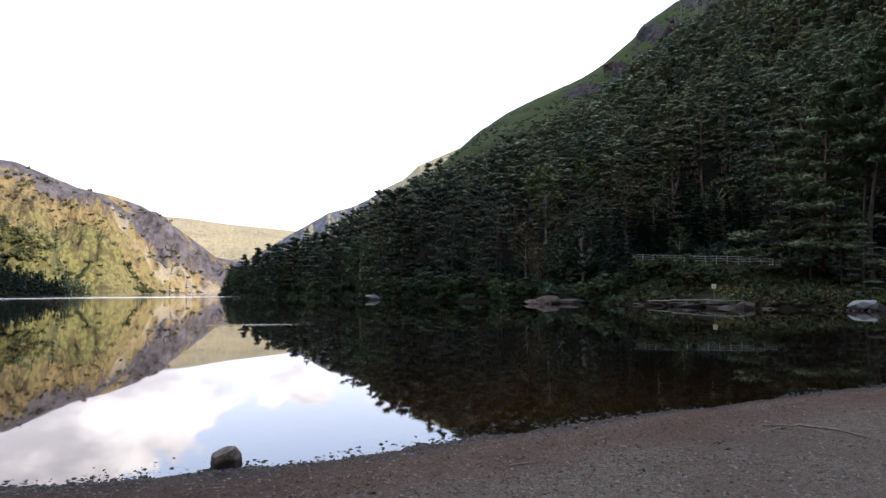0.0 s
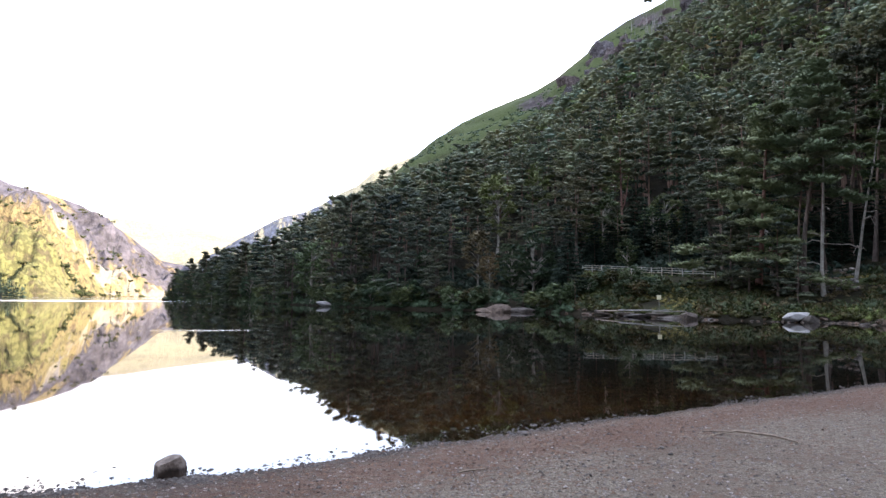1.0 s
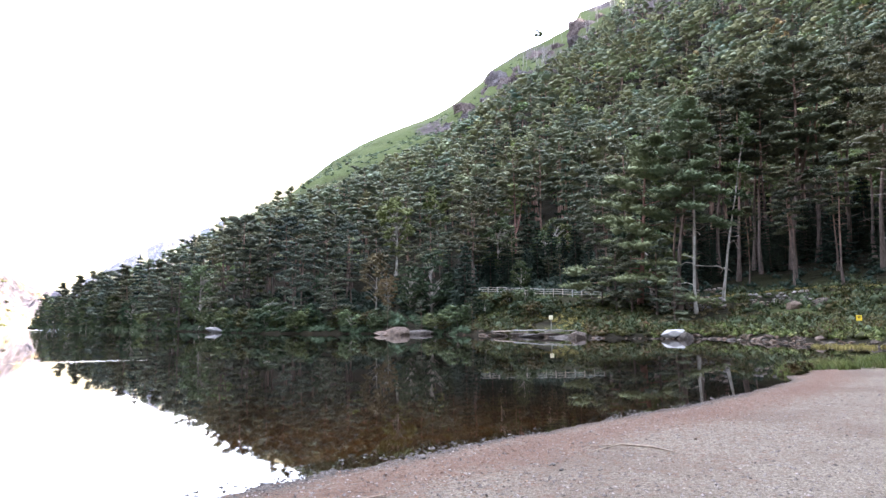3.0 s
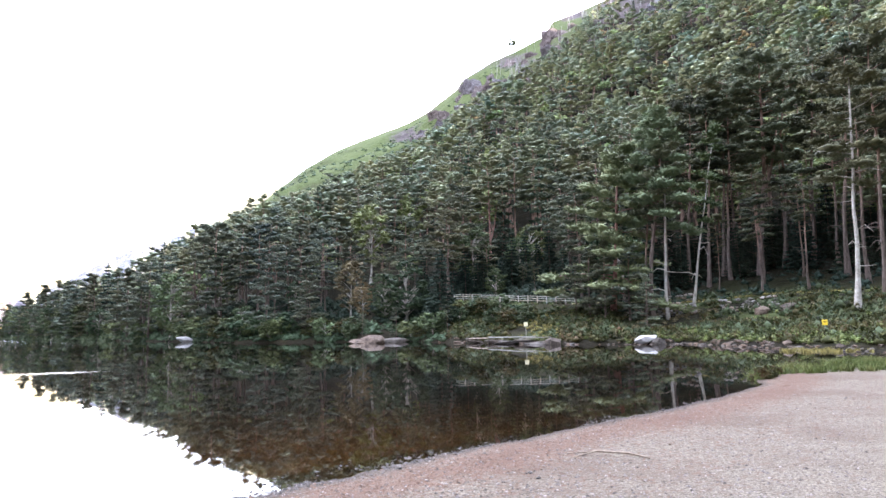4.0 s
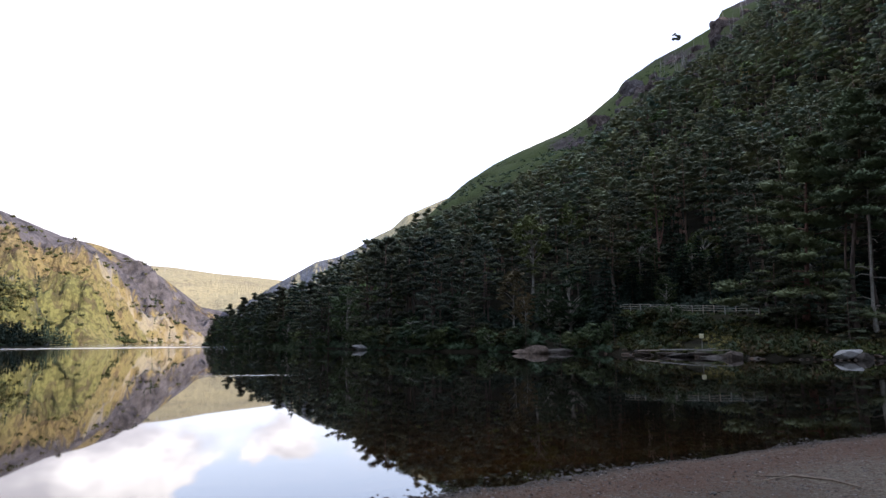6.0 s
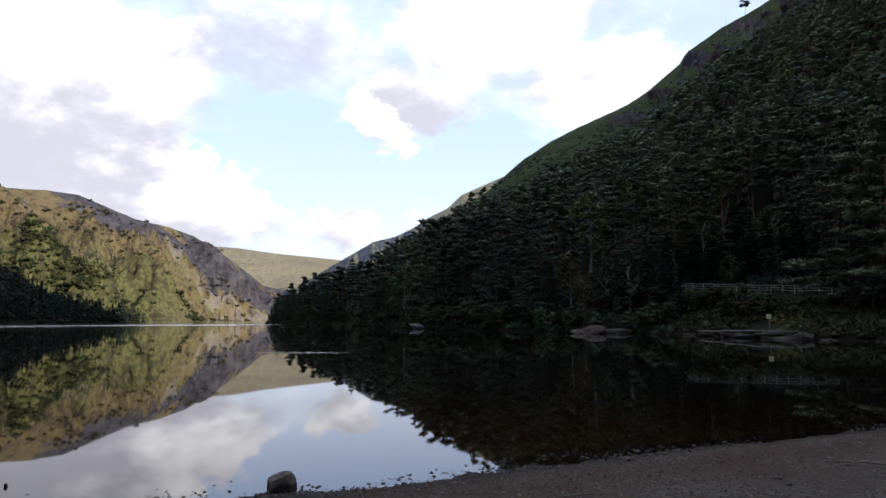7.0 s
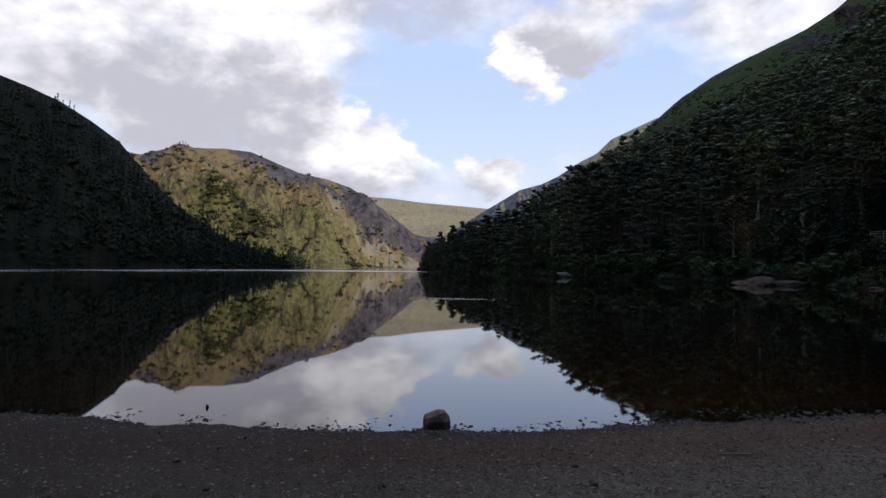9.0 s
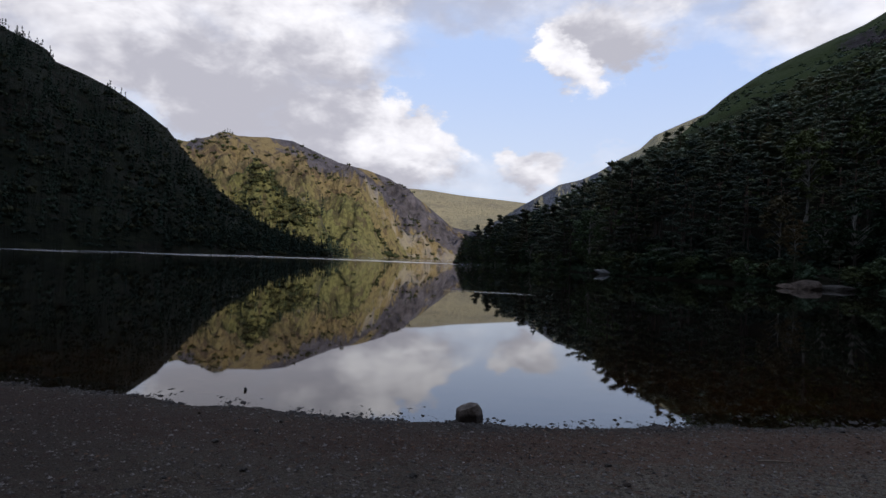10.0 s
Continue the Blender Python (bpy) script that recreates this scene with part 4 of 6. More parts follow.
SPRUCES = [tree_meshes("spruce", spruce_arrays(230 + k, 10 + 2 * k, 2.7 + 0.2 * k, 17, 9, 0.42, arms=7), BARK, SPRUCE) for k in range(3)]
BUSHES = [tree_meshes("shrub", broad_arrays(240 + k, 2.6 + 0.3 * k, 1.7 + 0.15 * k, 34, 20, 0.24, 0.06, 0.0), BIRCH, (SHRUB, LEAF, FERN)[k % 3]) for k in range(5)]
PINE_LABEL = "tall Scots pine with bare stem and layered needles"
LOW_LABEL = "Scots pine with layered boughs reaching near the ground"

rng = np.random.default_rng(7)
taken = []


def clear_of(x, y, gap):
    return all((x - a) ** 2 + (y - b) ** 2 > gap * gap for a, b in taken)


# pines and other trees that stand out singly on the bank: where the foot and the top are seen from the beach
PALE_LABEL = "slim pale-barked tree beside the lake bank"
for az, el, az_top, el_top, tall, meshes, name, label in (
        (36.15, 0.2, 36.9, 15.0, 19, tree_meshes("birch", pine_arrays(301, 19, 0.62, 2.0, 9, girth=0.17, dead=9), BIRCH, PINE), "pine_tree", PALE_LABEL),
        (34.9, 0.3, 36.6, 18.5, 20, tree_meshes("great_pine", pine_arrays(302, 20, 0.44, 3.6, 24, girth=0.22, dead=10, tufts=10, shape=CONE), BARK, BRIGHT_PINE), "pine_tree", "tall light green pine beside the bank"),
        (34.3, 0.7, 35.2, 14.5, 23, TALL_PINES[1], "pine_tree", PINE_LABEL),
        (31.6, 0.9, 33.4, 15.4, 16, tree_meshes("spreading_pine", pine_arrays(303, 16, 0.12, 5.6, 32, girth=0.24, dead=34, tufts=12, shape=CONE), RED_BARK, BRIGHT_PINE), "pine_tree", "spreading Scots pine with red crooked boughs"),
        (29.6, 0.7, 29.8, 6.4, 13, LOW_PINES[0], "pine_tree", LOW_LABEL), (30.9, 0.3, 31.0, 5.0, 14.5, LOW_PINES[1], "pine_tree", LOW_LABEL), (28.4, 0.9, 28.4, 4.8, 16, LOW_PINES[2], "pine_tree", LOW_LABEL),
        (33.0, 0.2, 33.2, 4.6, 13, LOW_PINES[0], "pine_tree", LOW_LABEL),
        (38.27, 1.3, 40.8, 16.8, 18, tree_meshes("thin_birch", pine_arrays(304, 18, 0.45, 0.9, 12, girth=0.12, dead=6, tufts=4, clump=0.55), BIRCH, LEAF), "pine_tree", "slim leaning pale-barked tree on the bank"),
        (38.1, 3.0, 38.9, 19.0, 22, TALL_PINES[0], "pine_tree", PINE_LABEL), (39.6, 2.9, 40.4, 18.5, 24, TALL_PINES[2], "pine_tree", PINE_LABEL), (40.8, 3.7, 41.7, 20.0, 25, TALL_PINES[3], "pine_tree", PINE_LABEL), (41.3, 3.4, 42.2, 19.5, 26, TALL_PINES[4], "pine_tree", PINE_LABEL),
        (43.6, 3.6, 44.7, 21.6, 24, tree_meshes("forked_pine", pine_arrays(306, 24, 0.52, 4.4, 26, girth=0.30, dead=26, tufts=10, fork=0.36), BARK, PINE), "pine_tree", "great forked Scots pine with red boughs and dead branches"),
        (45.4, 4.2, 46.6, 19.5, 25, tree_meshes("broad_pine", pine_arrays(307, 24, 0.42, 3.6, 18, girth=0.28, dead=14, shape=FLAT), BARK, PINE), "pine_tree", PINE_LABEL),
        (47.4, 4.6, 48.3, 20.5, 23, TALL_PINES[1], "pine_tree", PINE_LABEL), (49.6, 3.3, 50.6, 20.5, 22, TALL_PINES[0], "pine_tree", PINE_LABEL),
        (50.0, 0.6, 50.8, 19.0, 22, tree_meshes("pale_pine", pine_arrays(305, 22, 0.5, 3.0, 16, girth=0.22, dead=9), BIRCH, PINE), "pine_tree", "tall pale-stemmed pine on the grassy bank"),
        (51.9, 1.6, 52.4, 21.0, 24, TALL_PINES[2], "pine_tree", PINE_LABEL), (54.0, 1.6, 54.5, 20.0, 22, TALL_PINES[0], "pine_tree", PINE_LABEL),
        (16.0, 0.0, 16.1, 7.0, 10, SPRUCES[0], "spruce_tree", "dark spruce with drooping boughs at the water's edge"),
        (23.4, 4.0, 23.5, 8.4, 10.5, BROADS[1], "broadleaf_tree", "rounded green broadleaved tree behind the rail fence"),
        (7.8, 1.0, 7.8, 6.5, 9, RUSSETS[0], "broadleaf_tree", "thin tree with russet brown leaves"), (8.9, 0.6, 8.9, 4.6, 10, RUSSETS[1], "broadleaf_tree", "thin tree with russet brown leaves"),
        (12.9, 0.4, 13.0, 6.5, 9, OLIVES[0], "broadleaf_tree", "olive green broadleaved tree on the bank"), (10.9, 0.5, 11.0, 5.4, 10, OLIVES[1], "broadleaf_tree", "olive green broadleaved tree on the bank"),
        (20.9, 4.6, 20.9, 15.0, 22, tree_meshes("twin_pine", pine_arrays(308, 22, 0.60, 3.6, 14, girth=0.26, dead=8, fork=0.3), RED_BARK, PINE), "pine_tree", "tall pine with twin reddish stems behind the fence"),
        (9.6, 4.0, 9.6, 12.0, 12, tree_meshes("light_broadleaf", broad_arrays(205, 12, 3.0, 90, 24, 0.3), BIRCH, LIGHT_LEAF), "broadleaf_tree", "tall light green broadleaved tree among the pines"),
        (13.4, 6.0, 13.4, 12.6, 12, tree_meshes("fresh_broadleaf", broad_arrays(206, 12, 2.8, 80, 24, 0.3), BIRCH, LIGHT_LEAF), "broadleaf_tree", "tall light green broadleaved tree among the pines"),
        (-5.9, 1.6, -5.6, 8.0, 23, TALL_PINES[1], "pine_tree", PINE_LABEL), (-5.3, 1.7, -5.0, 8.2, 22, TALL_PINES[0], "pine_tree", PINE_LABEL), (-4.7, 1.5, -4.4, 8.6, 24, TALL_PINES[2], "pine_tree", PINE_LABEL), (-4.2, 1.2, -4.0, 9.0, 25, TALL_PINES[3], "pine_tree", PINE_LABEL),
        (-8.1, 2.0, -8.1, 7.6, 14, SPRUCES[2], "spruce_tree", "dark pointed spruce standing above the pines"), (-12.2, 1.0, -12.2, 5.6, 12, SPRUCES[1], "spruce_tree", "dark pointed spruce standing above the pines"),
        (-7.8, 0.0, -7.8, 1.9, 9, BROADS[0], "broadleaf_tree", "pale olive bushy willow at the water's edge"), (-10.6, 0.1, -10.6, 1.6, 10.5, BROADS[1], "broadleaf_tree", "pale olive bushy willow at the water's edge"), (-13.0, 0.1, -13.0, 1.5, 9, BROADS[0], "broadleaf_tree", "pale olive bushy willow at the water's edge"),
        (-1.6, 0.3, -1.6, 2.3, 9, BROADS[0], "broadleaf_tree", "pale olive bushy willow at the water's edge")):
    x, y, z = foot(az, el)
    taken.append((x, y))
    shown.append((az, math.hypot(x, y), 1.8 if name != "pine_tree" else 0.9, el + (0.25 if el < 3.5 else 0.35) * (el_top - el)))
    rise_m = math.hypot(x, y) * math.tan(radians(el_top)) + 1.95 - z
    lean = math.degrees(math.atan2(math.hypot(x, y) * radians(az_top - az), rise_m))
    plant(name, label, "tree", "trees on the bank", meshes, x, y, z - 0.15, max(0.55, min(1.5, rise_m / tall)) if rise_m > 5 else rise_m / tall * 1.5, -az, (0, lean), 1.0 if rise_m > 5 else 0.7)

# the front ranks of the wood
front = []
for az in rng.permutation(np.arange(-19.3, 56, 0.03)):
    for _ in range(3):
        r = float(np.interp(az, HILL_AZ, HILL_SHORE)) + (rng.uniform(1.2, 62.0) if rng.uniform() < 0.7 else rng.uniform(1.2, 9.0))
        x, y = polar(az, r)
        d = r - float(np.interp(az, HILL_AZ, HILL_SHORE))
        bank = float(np.interp(az, HILL_AZ, HILL_BANK))
        if 16.8 < az < 28.5 and d < bank * 1.08 or 34.5 < az and d < bank * 1.06 or az > 28 and d < 5:
            continue
        if d > np.interp(r, [60, 150, 300], [58, 34, 22]):
            continue
        gap = np.interp(r, [60, 120, 300], [4.8, 4.9, 6.0]) if az < 34 else 4.3
        if clear_of(float(x), float(y), gap) and len(front) < 330:
            taken.append((float(x), float(y)))
            front.append((az, r, d))
order = list(range(len(front)))
for i in order:
    az, r, d = front[i]
    x, y, z = on_hill(az, r)
    pick = rng.uniform()
    turn, scale = rng.uniform(0, 360), rng.uniform(0.82, 1.12)
    scale = min(scale, grown(az, r, z, 18.5) * rng.uniform(0.92, 1.1), rng.uniform(0.85, 1.15) * float(np.interp(d, [0, 8, 20, 40, 60], [0.50, 0.60, 0.76, 0.92, 1.0])) if 0 < az < 30 else 9.0)
    if scale < 0.14:
        continue
    if az < -5 and pick < 0.38:
        plant("broadleaf_tree", "rounded green broadleaved tree at the wood's end", "tree", "broadleaved trees of the wood", (BROADS + OLIVES)[i % 5], x, y, z - 0.2, scale * 1.15, turn)
    elif az < -5 and pick > 0.62:
        plant("pine_tree", LOW_LABEL, "tree", "pines of the wood", LOW_PINES[i % 4], x, y, z - 0.2, scale * 1.05, turn)
    elif az > 36:
        plant("pine_tree", PINE_LABEL, "tree", "pines of the wood", TALL_PINES[i % 5], x, y, z - 0.2, scale * 0.95, turn)
    elif d < 11 and pick < 0.75:
        plant("pine_tree", LOW_LABEL, "tree", "pines of the wood", LOW_PINES[i % 4], x, y, z - 0.2, scale * 1.15, turn)
    elif pick < 0.10:
        plant("broadleaf_tree", "green broadleaved tree among the pines", "tree", "broadleaved trees of the wood", BROADS[i % 3], x, y, z - 0.2, scale, turn)
    elif pick < 0.15:
        plant("broadleaf_tree", "olive green broadleaved tree among the pines", "tree", "broadleaved trees of the wood", OLIVES[i % 2], x, y, z - 0.2, scale, turn)
    elif pick < (0.21 if az > -4 else 0.42):
        plant("spruce_tree", "dark pointed spruce among the pines", "tree", "spruces of the wood", SPRUCES[i % 3], x, y, z - 0.2, scale * 1.05, turn)
    else:
        plant("pine_tree", PINE_LABEL, "tree", "pines of the wood", NEAR_PINES[i % 9] if r < 112 else PINES[i % 7], x, y, z - 0.2, scale, turn)

# trees crowding the end of the point, and dark saplings between the tall stems
for k in range(34):
    az = rng.uniform(-19.3, -13.5)
    r = float(np.interp(az, HILL_AZ, HILL_SHORE)) + rng.uniform(0.5, 9.0)
    x, y, z = on_hill(az, r)
    size = min(1.0, grown(az, r, z, 14.0)) * rng.uniform(0.75, 1.05)
    if k % 3:
        plant("pine_tree", LOW_LABEL, "tree", "pines of the wood", LOW_PINES[k % 4], x, y, max(z, 0) - 0.2, size, rng.uniform(0, 360))
    else:
        plant("broadleaf_tree", "rounded green broadleaved tree at the wood's end", "tree", "broadleaved trees of the wood", (BROADS + OLIVES)[k % 5], x, y, max(z, 0) - 0.2, size * 1.2, rng.uniform(0, 360))
for k in range(58):
    az = rng.uniform(35, 52) if k < 30 else rng.uniform(17, 35)
    x, y, z = on_hill(az, float(np.interp(az, HILL_AZ, HILL_SHORE)) + float(np.interp(az, HILL_AZ, HILL_BANK)) * rng.uniform(1.35, 2.0))
    plant("spruce_tree", "small dark spruce under the tall pines", "tree", "saplings of the wood", SPRUCES[k % 3], x, y, z - 0.2, rng.uniform(0.4, 0.8), rng.uniform(0, 360))

# low bushes along the water
for az in np.arange(-19.2, 16.5, 0.36):
    a = az + rng.uniform(-0.15, 0.15)
    if 8.6 < a < 11.6 or rng.uniform() < 0.5 or 17 < a < 26.5 and rng.uniform() < 0.8:
        continue
    x, y, z = on_hill(a, float(np.interp(a, HILL_AZ, HILL_SHORE)) + rng.uniform(0.6, 3.2))
    i = int(rng.integers(5))
    plant("shrub", "low leafy green bush by the water", "shrub", "bushes by the water", BUSHES[i], x, y, max(z, 0.05) - 0.1, rng.uniform(0.45, 1.25) * np.interp(a, [-19, 0, 20], [1.5, 1.0, 0.75]), rng.uniform(0, 360))


for k in range(11):
    a = 17.2 + 0.62 * k + rng.uniform(-0.2, 0.2)
    x, y, z = on_hill(a, float(np.interp(a, HILL_AZ, HILL_SHORE)) + float(np.interp(a, HILL_AZ, HILL_BANK)) * rng.uniform(0.40, 0.62))
    plant("shrub", "dark leafy bush on the bank below the fence", "shrub", "bushes below the fence", BUSHES[(0, 3, 2)[k % 3]], x, y, z - 0.1, rng.uniform(0.5, 0.8), rng.uniform(0, 360))


# ---- the deep wood up the hill ----
def wood(name, label, protos, spots, mats, light=0.0):
    """Many trees in one mesh. spots: x, y, z, scale, turn, kind. light: tone lift standing in for haze."""
    V, F, M, T, W, n = [], [], [], [], [], 0
    for x, y, z, s, turn, kind in spots:
        ca, sa = math.cos(turn) * s, math.sin(turn) * s
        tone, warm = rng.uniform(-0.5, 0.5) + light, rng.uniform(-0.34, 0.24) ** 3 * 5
        for (v, f), mi in protos[kind]:
            w = np.empty_like(v)
            w[:, 0], w[:, 1], w[:, 2] = v[:, 0] * ca - v[:, 1] * sa + x, v[:, 0] * sa + v[:, 1] * ca + y, v[:, 2] * s + z
            V.append(w), F.append(f + n), M.append(np.full(len(f), mi)), T.append(np.full(len(v), tone)), W.append(np.full(len(v), warm))
            n += len(v)
    me = raw_mesh(name, np.concatenate(V), np.concatenate(F), mats, np.concatenate(M), True)
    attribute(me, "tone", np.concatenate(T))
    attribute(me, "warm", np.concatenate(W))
    return tagged(new(name, me), label, "wood", kind="stuff")


def proto(arrays, bark, leaf, limbs=True):
    t, l, c = arrays
    return [(join([t, l]) if limbs else t, bark), (c, leaf)]


WOOD_MATS = [BARK, PINE, PINE_BLUE, LEAF, SPRUCE, RUSSET, LIGHT_LEAF]
mid_protos = [proto(pine_arrays(400 + k, 17 + k, 0.40 + 0.04 * k, 4.3, 13, 10, 0.34, 0.2, 0, 5, 3, 6, 0.95, (DOME, FLAT, CONE)[k]), 0, 1 + k % 2, True) for k in range(3)]
mid_protos += [proto(dome_arrays(410 + k, 16 + k, 4.1 + 0.3 * k, 32, 11, 0.33, 0.34 + 0.06 * k), 0, 1 + k % 2, False) for k in range(2)]
mid_protos += [proto(broad_arrays(420 + k, 11 + k, 3.8, 40, 18, 0.45), 0, 3 if k else 6, False) for k in range(2)]
mid_protos += [proto(spruce_arrays(430 + k, 15 + 2 * k, 2.8, 11, 10, 0.6, arms=5), 0, 4, False) for k in range(2)]
far_protos = [proto(dome_arrays(450 + k, 13.5 + 1.2 * k, 3.8 + 0.4 * k, 22, 8, 0.40, 0.26), 0, 1 + k % 2, False) for k in range(4)]
far_protos += [proto(broad_arrays(460, 9, 3.6, 16, 12, 0.7), 0, 3, False), proto(spruce_arrays(470, 13, 2.4, 8, 6, 0.8, arms=4), 0, 4, False), proto(broad_arrays(461, 8, 3.2, 16, 12, 0.7), 0, 5, False)]
near_set = {}
for a, b in taken:
    near_set.setdefault((int(a // 6), int(b // 6)), []).append((a, b))
mid_spots, far_spots = [], []
for gx in np.arange(-125, 420, 6.3):
    for gy in np.arange(20, 440, 6.3):
        x, y = gx + rng.uniform(-2.6, 2.6), gy + rng.uniform(-2.6, 2.6)
        az, r = math.degrees(math.atan2(x, y)), math.hypot(x, y)
        if not -19.2 < az < 62:
            continue
        shore = float(np.interp(az, HILL_AZ, HILL_SHORE))
        bank, ridge = float(np.interp(az, HILL_AZ, HILL_BANK)), float(np.interp(az, RIDGE_AZ, RIDGE_R))
        d = r - shore
        u = (d - bank) / (ridge - shore - bank)
        if d < 4 or u > 1.0 or az > 16 and d < bank * 1.1:
            continue
        line = float(tree_line(az)) + float(fbm(x, y, 30.0, 3, 77)) * 0.12
        if u > line and rng.uniform() > 0.05:
            continue
        z = float(hill_z(np.array([az]), np.array([r]))[0]) - 0.3
        room = grown(az, r, z, 17.0 if r < 190 else 15.0)
        if room < 0.35:
            continue
        if az > 14 and u > 0.62 and float(craggy(np.array(az), np.array(u), np.array(x), np.array(y))) > 0.62 and rng.uniform() < 0.8:
            continue
        if r > 190 and rng.uniform() < 0.18:
            continue
        if any((x - a) ** 2 + (y - b) ** 2 < 19 for i in (-1, 0, 1) for j in (-1, 0, 1) for a, b in near_set.get((int(x // 6) + i, int(y // 6) + j), ())):
            continue
        pick = rng.uniform()
        grow = rng.uniform(0.75, 1.15) * float(np.interp(u, [0, 0.5, 0.85, 1.0], [1.0, 0.95, 0.72, 0.6])) * float(np.interp(az, [-19, -10, -2, 3], [0.85, 0.95, 0.95, 1.0]))
        grow = min(grow, room * rng.uniform(0.88, 1.1))
        if r < 190:
            kind = int(rng.integers(5)) if pick > 0.20 else (5 + int(rng.integers(2)) if pick > 0.07 else 7 + int(rng.integers(2)))
            mid_spots.append((x, y, z, grow, rng.uniform(0, 6.28), kind))
        else:
            kind = 5 if az < -3 and rng.uniform() < 0.4 else int(rng.integers(4)) if pick > 0.22 else (4 if pick > 0.10 else 5 if pick > 0.04 else 6)
            far_spots.append((x, y, z, grow, rng.uniform(0, 6.28), kind))
# haze and open skylight up the slope are put into the tone
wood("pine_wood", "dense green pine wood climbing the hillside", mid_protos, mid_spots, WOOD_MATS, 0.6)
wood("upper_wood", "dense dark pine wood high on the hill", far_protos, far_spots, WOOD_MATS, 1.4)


# ---- crags and dead trees high on the hill ----
CRAGS = [rock_mesh("crag", 4.0 + k, 2.6, 3.0 + 0.5 * k, CRAG, 500 + k, 4, 0.45, jag=0.30) for k in range(5)]
for k in range(46):
    az = rng.uniform(14, 47) if k > 14 else rng.uniform(16, 30)
    u = rng.uniform(0.72, 0.95)
    shore, bank, ridge = (float(np.interp(az, a, b)) for a, b in ((HILL_AZ, HILL_SHORE), (HILL_AZ, HILL_BANK), (RIDGE_AZ, RIDGE_R)))
    x, y, z = on_hill(az, shore + bank + (ridge - shore - bank) * u)
    s = rng.uniform(0.4, 1.0)
    thing("rock_outcrop", "grey-purple rock outcrop on the steep hillside", "rock", "crags of the hill", m=pose(x, y, z - 0.9 * s, rng.uniform(-15, 15), rng.uniform(-12, 12), -az + rng.uniform(-25, 25)) @ Matrix.Diagonal((s, s, s * 1.5, 1)), me=CRAGS[k % 5])


def ridge_foot(az, el):
    r = np.linspace(150, 425, 1500)
    i = int(np.argmax((hill_z(np.full(r.shape, az), r) - 1.8) / r >= math.tan(radians(el))))
    return float(r[i])


for az, el, s in ((19.6, 21.4, 1.3), (20.3, 21.2, 0.9), (16.0, 19.2, 1.2), (16.8, 19.0, 0.8), (27.4, 25.4, 1.7), (28.3, 24.2, 1.6), (27.0, 24.3, 1.2), (25.9, 23.0, 1.0), (37.5, 26.6, 2.0), (39.0, 26.0, 2.0), (40.3, 25.0, 1.6), (38.4, 25.0, 1.6), (42.0, 24.0, 1.2), (22.0, 21.6, 0.8)):
    x, y, z = on_hill(az, ridge_foot(az, el))
    thing("rock_outcrop", "broken purple-grey crag face on the steep hillside", "rock", "crags of the hill", m=pose(x, y, z - 0.6 * s, rng.uniform(-12, 12), rng.uniform(-12, 12), -az + rng.uniform(-20, 20)) @ Matrix.Diagonal((s, s, s * 1.5, 1)), me=CRAGS[int(s * 10) % 5])
heather_c, heather_w = [], []
while len(heather_c) < 520:
    az, f = rng.uniform(-2, 36), rng.uniform(0.0, 1.0)
    u = float(tree_line(az)) * (1 - f) + f * 0.99 - 0.03
    shore, bank, ridge = (float(np.interp(az, a, b)) for a, b in ((HILL_AZ, HILL_SHORE), (HILL_AZ, HILL_BANK), (RIDGE_AZ, RIDGE_R)))
    x, y, z = on_hill(az, shore + bank + (ridge - shore - bank) * u)
    if float(fbm(x, y, 24.0, 3, 95)) < rng.uniform(-0.1, 0.35) - 0.25 * (1 - f):
        continue
    s = rng.uniform(0.5, 1.6) * (1.4 - 0.8 * f)
    heather_c.append((x, y, z)), heather_w.append((s, s, s * rng.uniform(0.5, 0.9)))
tagged(new("ridge_scrub", raw_mesh("ridge_scrub", *foliage(np.random.default_rng(96), heather_c, heather_w, 12, 0.7, 0.3, 0.4, 0.75), SHRUB)), "low gorse and heather bushes on the ridge's turf", "shrub", kind="stuff")


def snag(seed, height):
    r = np.random.default_rng(seed)
    pts, rad, sides = stem(r, height, 0.17, 0.3, 5, 6)
    bits = [tube(pts, rad, sides)]
    for k in range(5):
        h = height * r.uniform(0.4, 0.95)
        base = np.array([np.interp(h, pts[:, 2], pts[:, 0]), np.interp(h, pts[:, 2], pts[:, 1]), h])
        a = r.uniform(0, 6.3)
        bits.append(tube([base, base + np.array([math.cos(a), math.sin(a), 0.3]) * r.uniform(0.5, 1.4)], [0.05, 0.02], 3))
    return raw_mesh("snag", *join(bits), DEADWOOD, None, True)


SNAGS = [snag(520 + k, 8 + k) for k in range(4)]
for k in range(72):
    az = rng.uniform(21.0, 26.0) if k < 20 else rng.uniform(27, 38)
    shore, bank, ridge = (float(np.interp(az, a, b)) for a, b in ((HILL_AZ, HILL_SHORE), (HILL_AZ, HILL_BANK), (RIDGE_AZ, RIDGE_R)))
    x, y, z = on_hill(az, shore + bank + (ridge - shore - bank) * (rng.uniform(0.82, 0.95) if k < 20 else rng.uniform(0.78, 0.97)))
    s = rng.uniform(0.6, 1.1) if k < 20 else rng.uniform(0.7, 1.35)
    thing("dead_tree", "bleached dead pine trunk on the open slope", "tree", "dead trunks on the slope", m=pose(x, y, z - 0.3, rng.uniform(-4, 4), rng.uniform(-4, 4), rng.uniform(0, 360)) @ Matrix.Diagonal((s, s, s, 1)), me=SNAGS[k % 4])
x, y, z = on_hill(23.5, float(np.interp(23.5, RIDGE_AZ, RIDGE_R)) - 1)
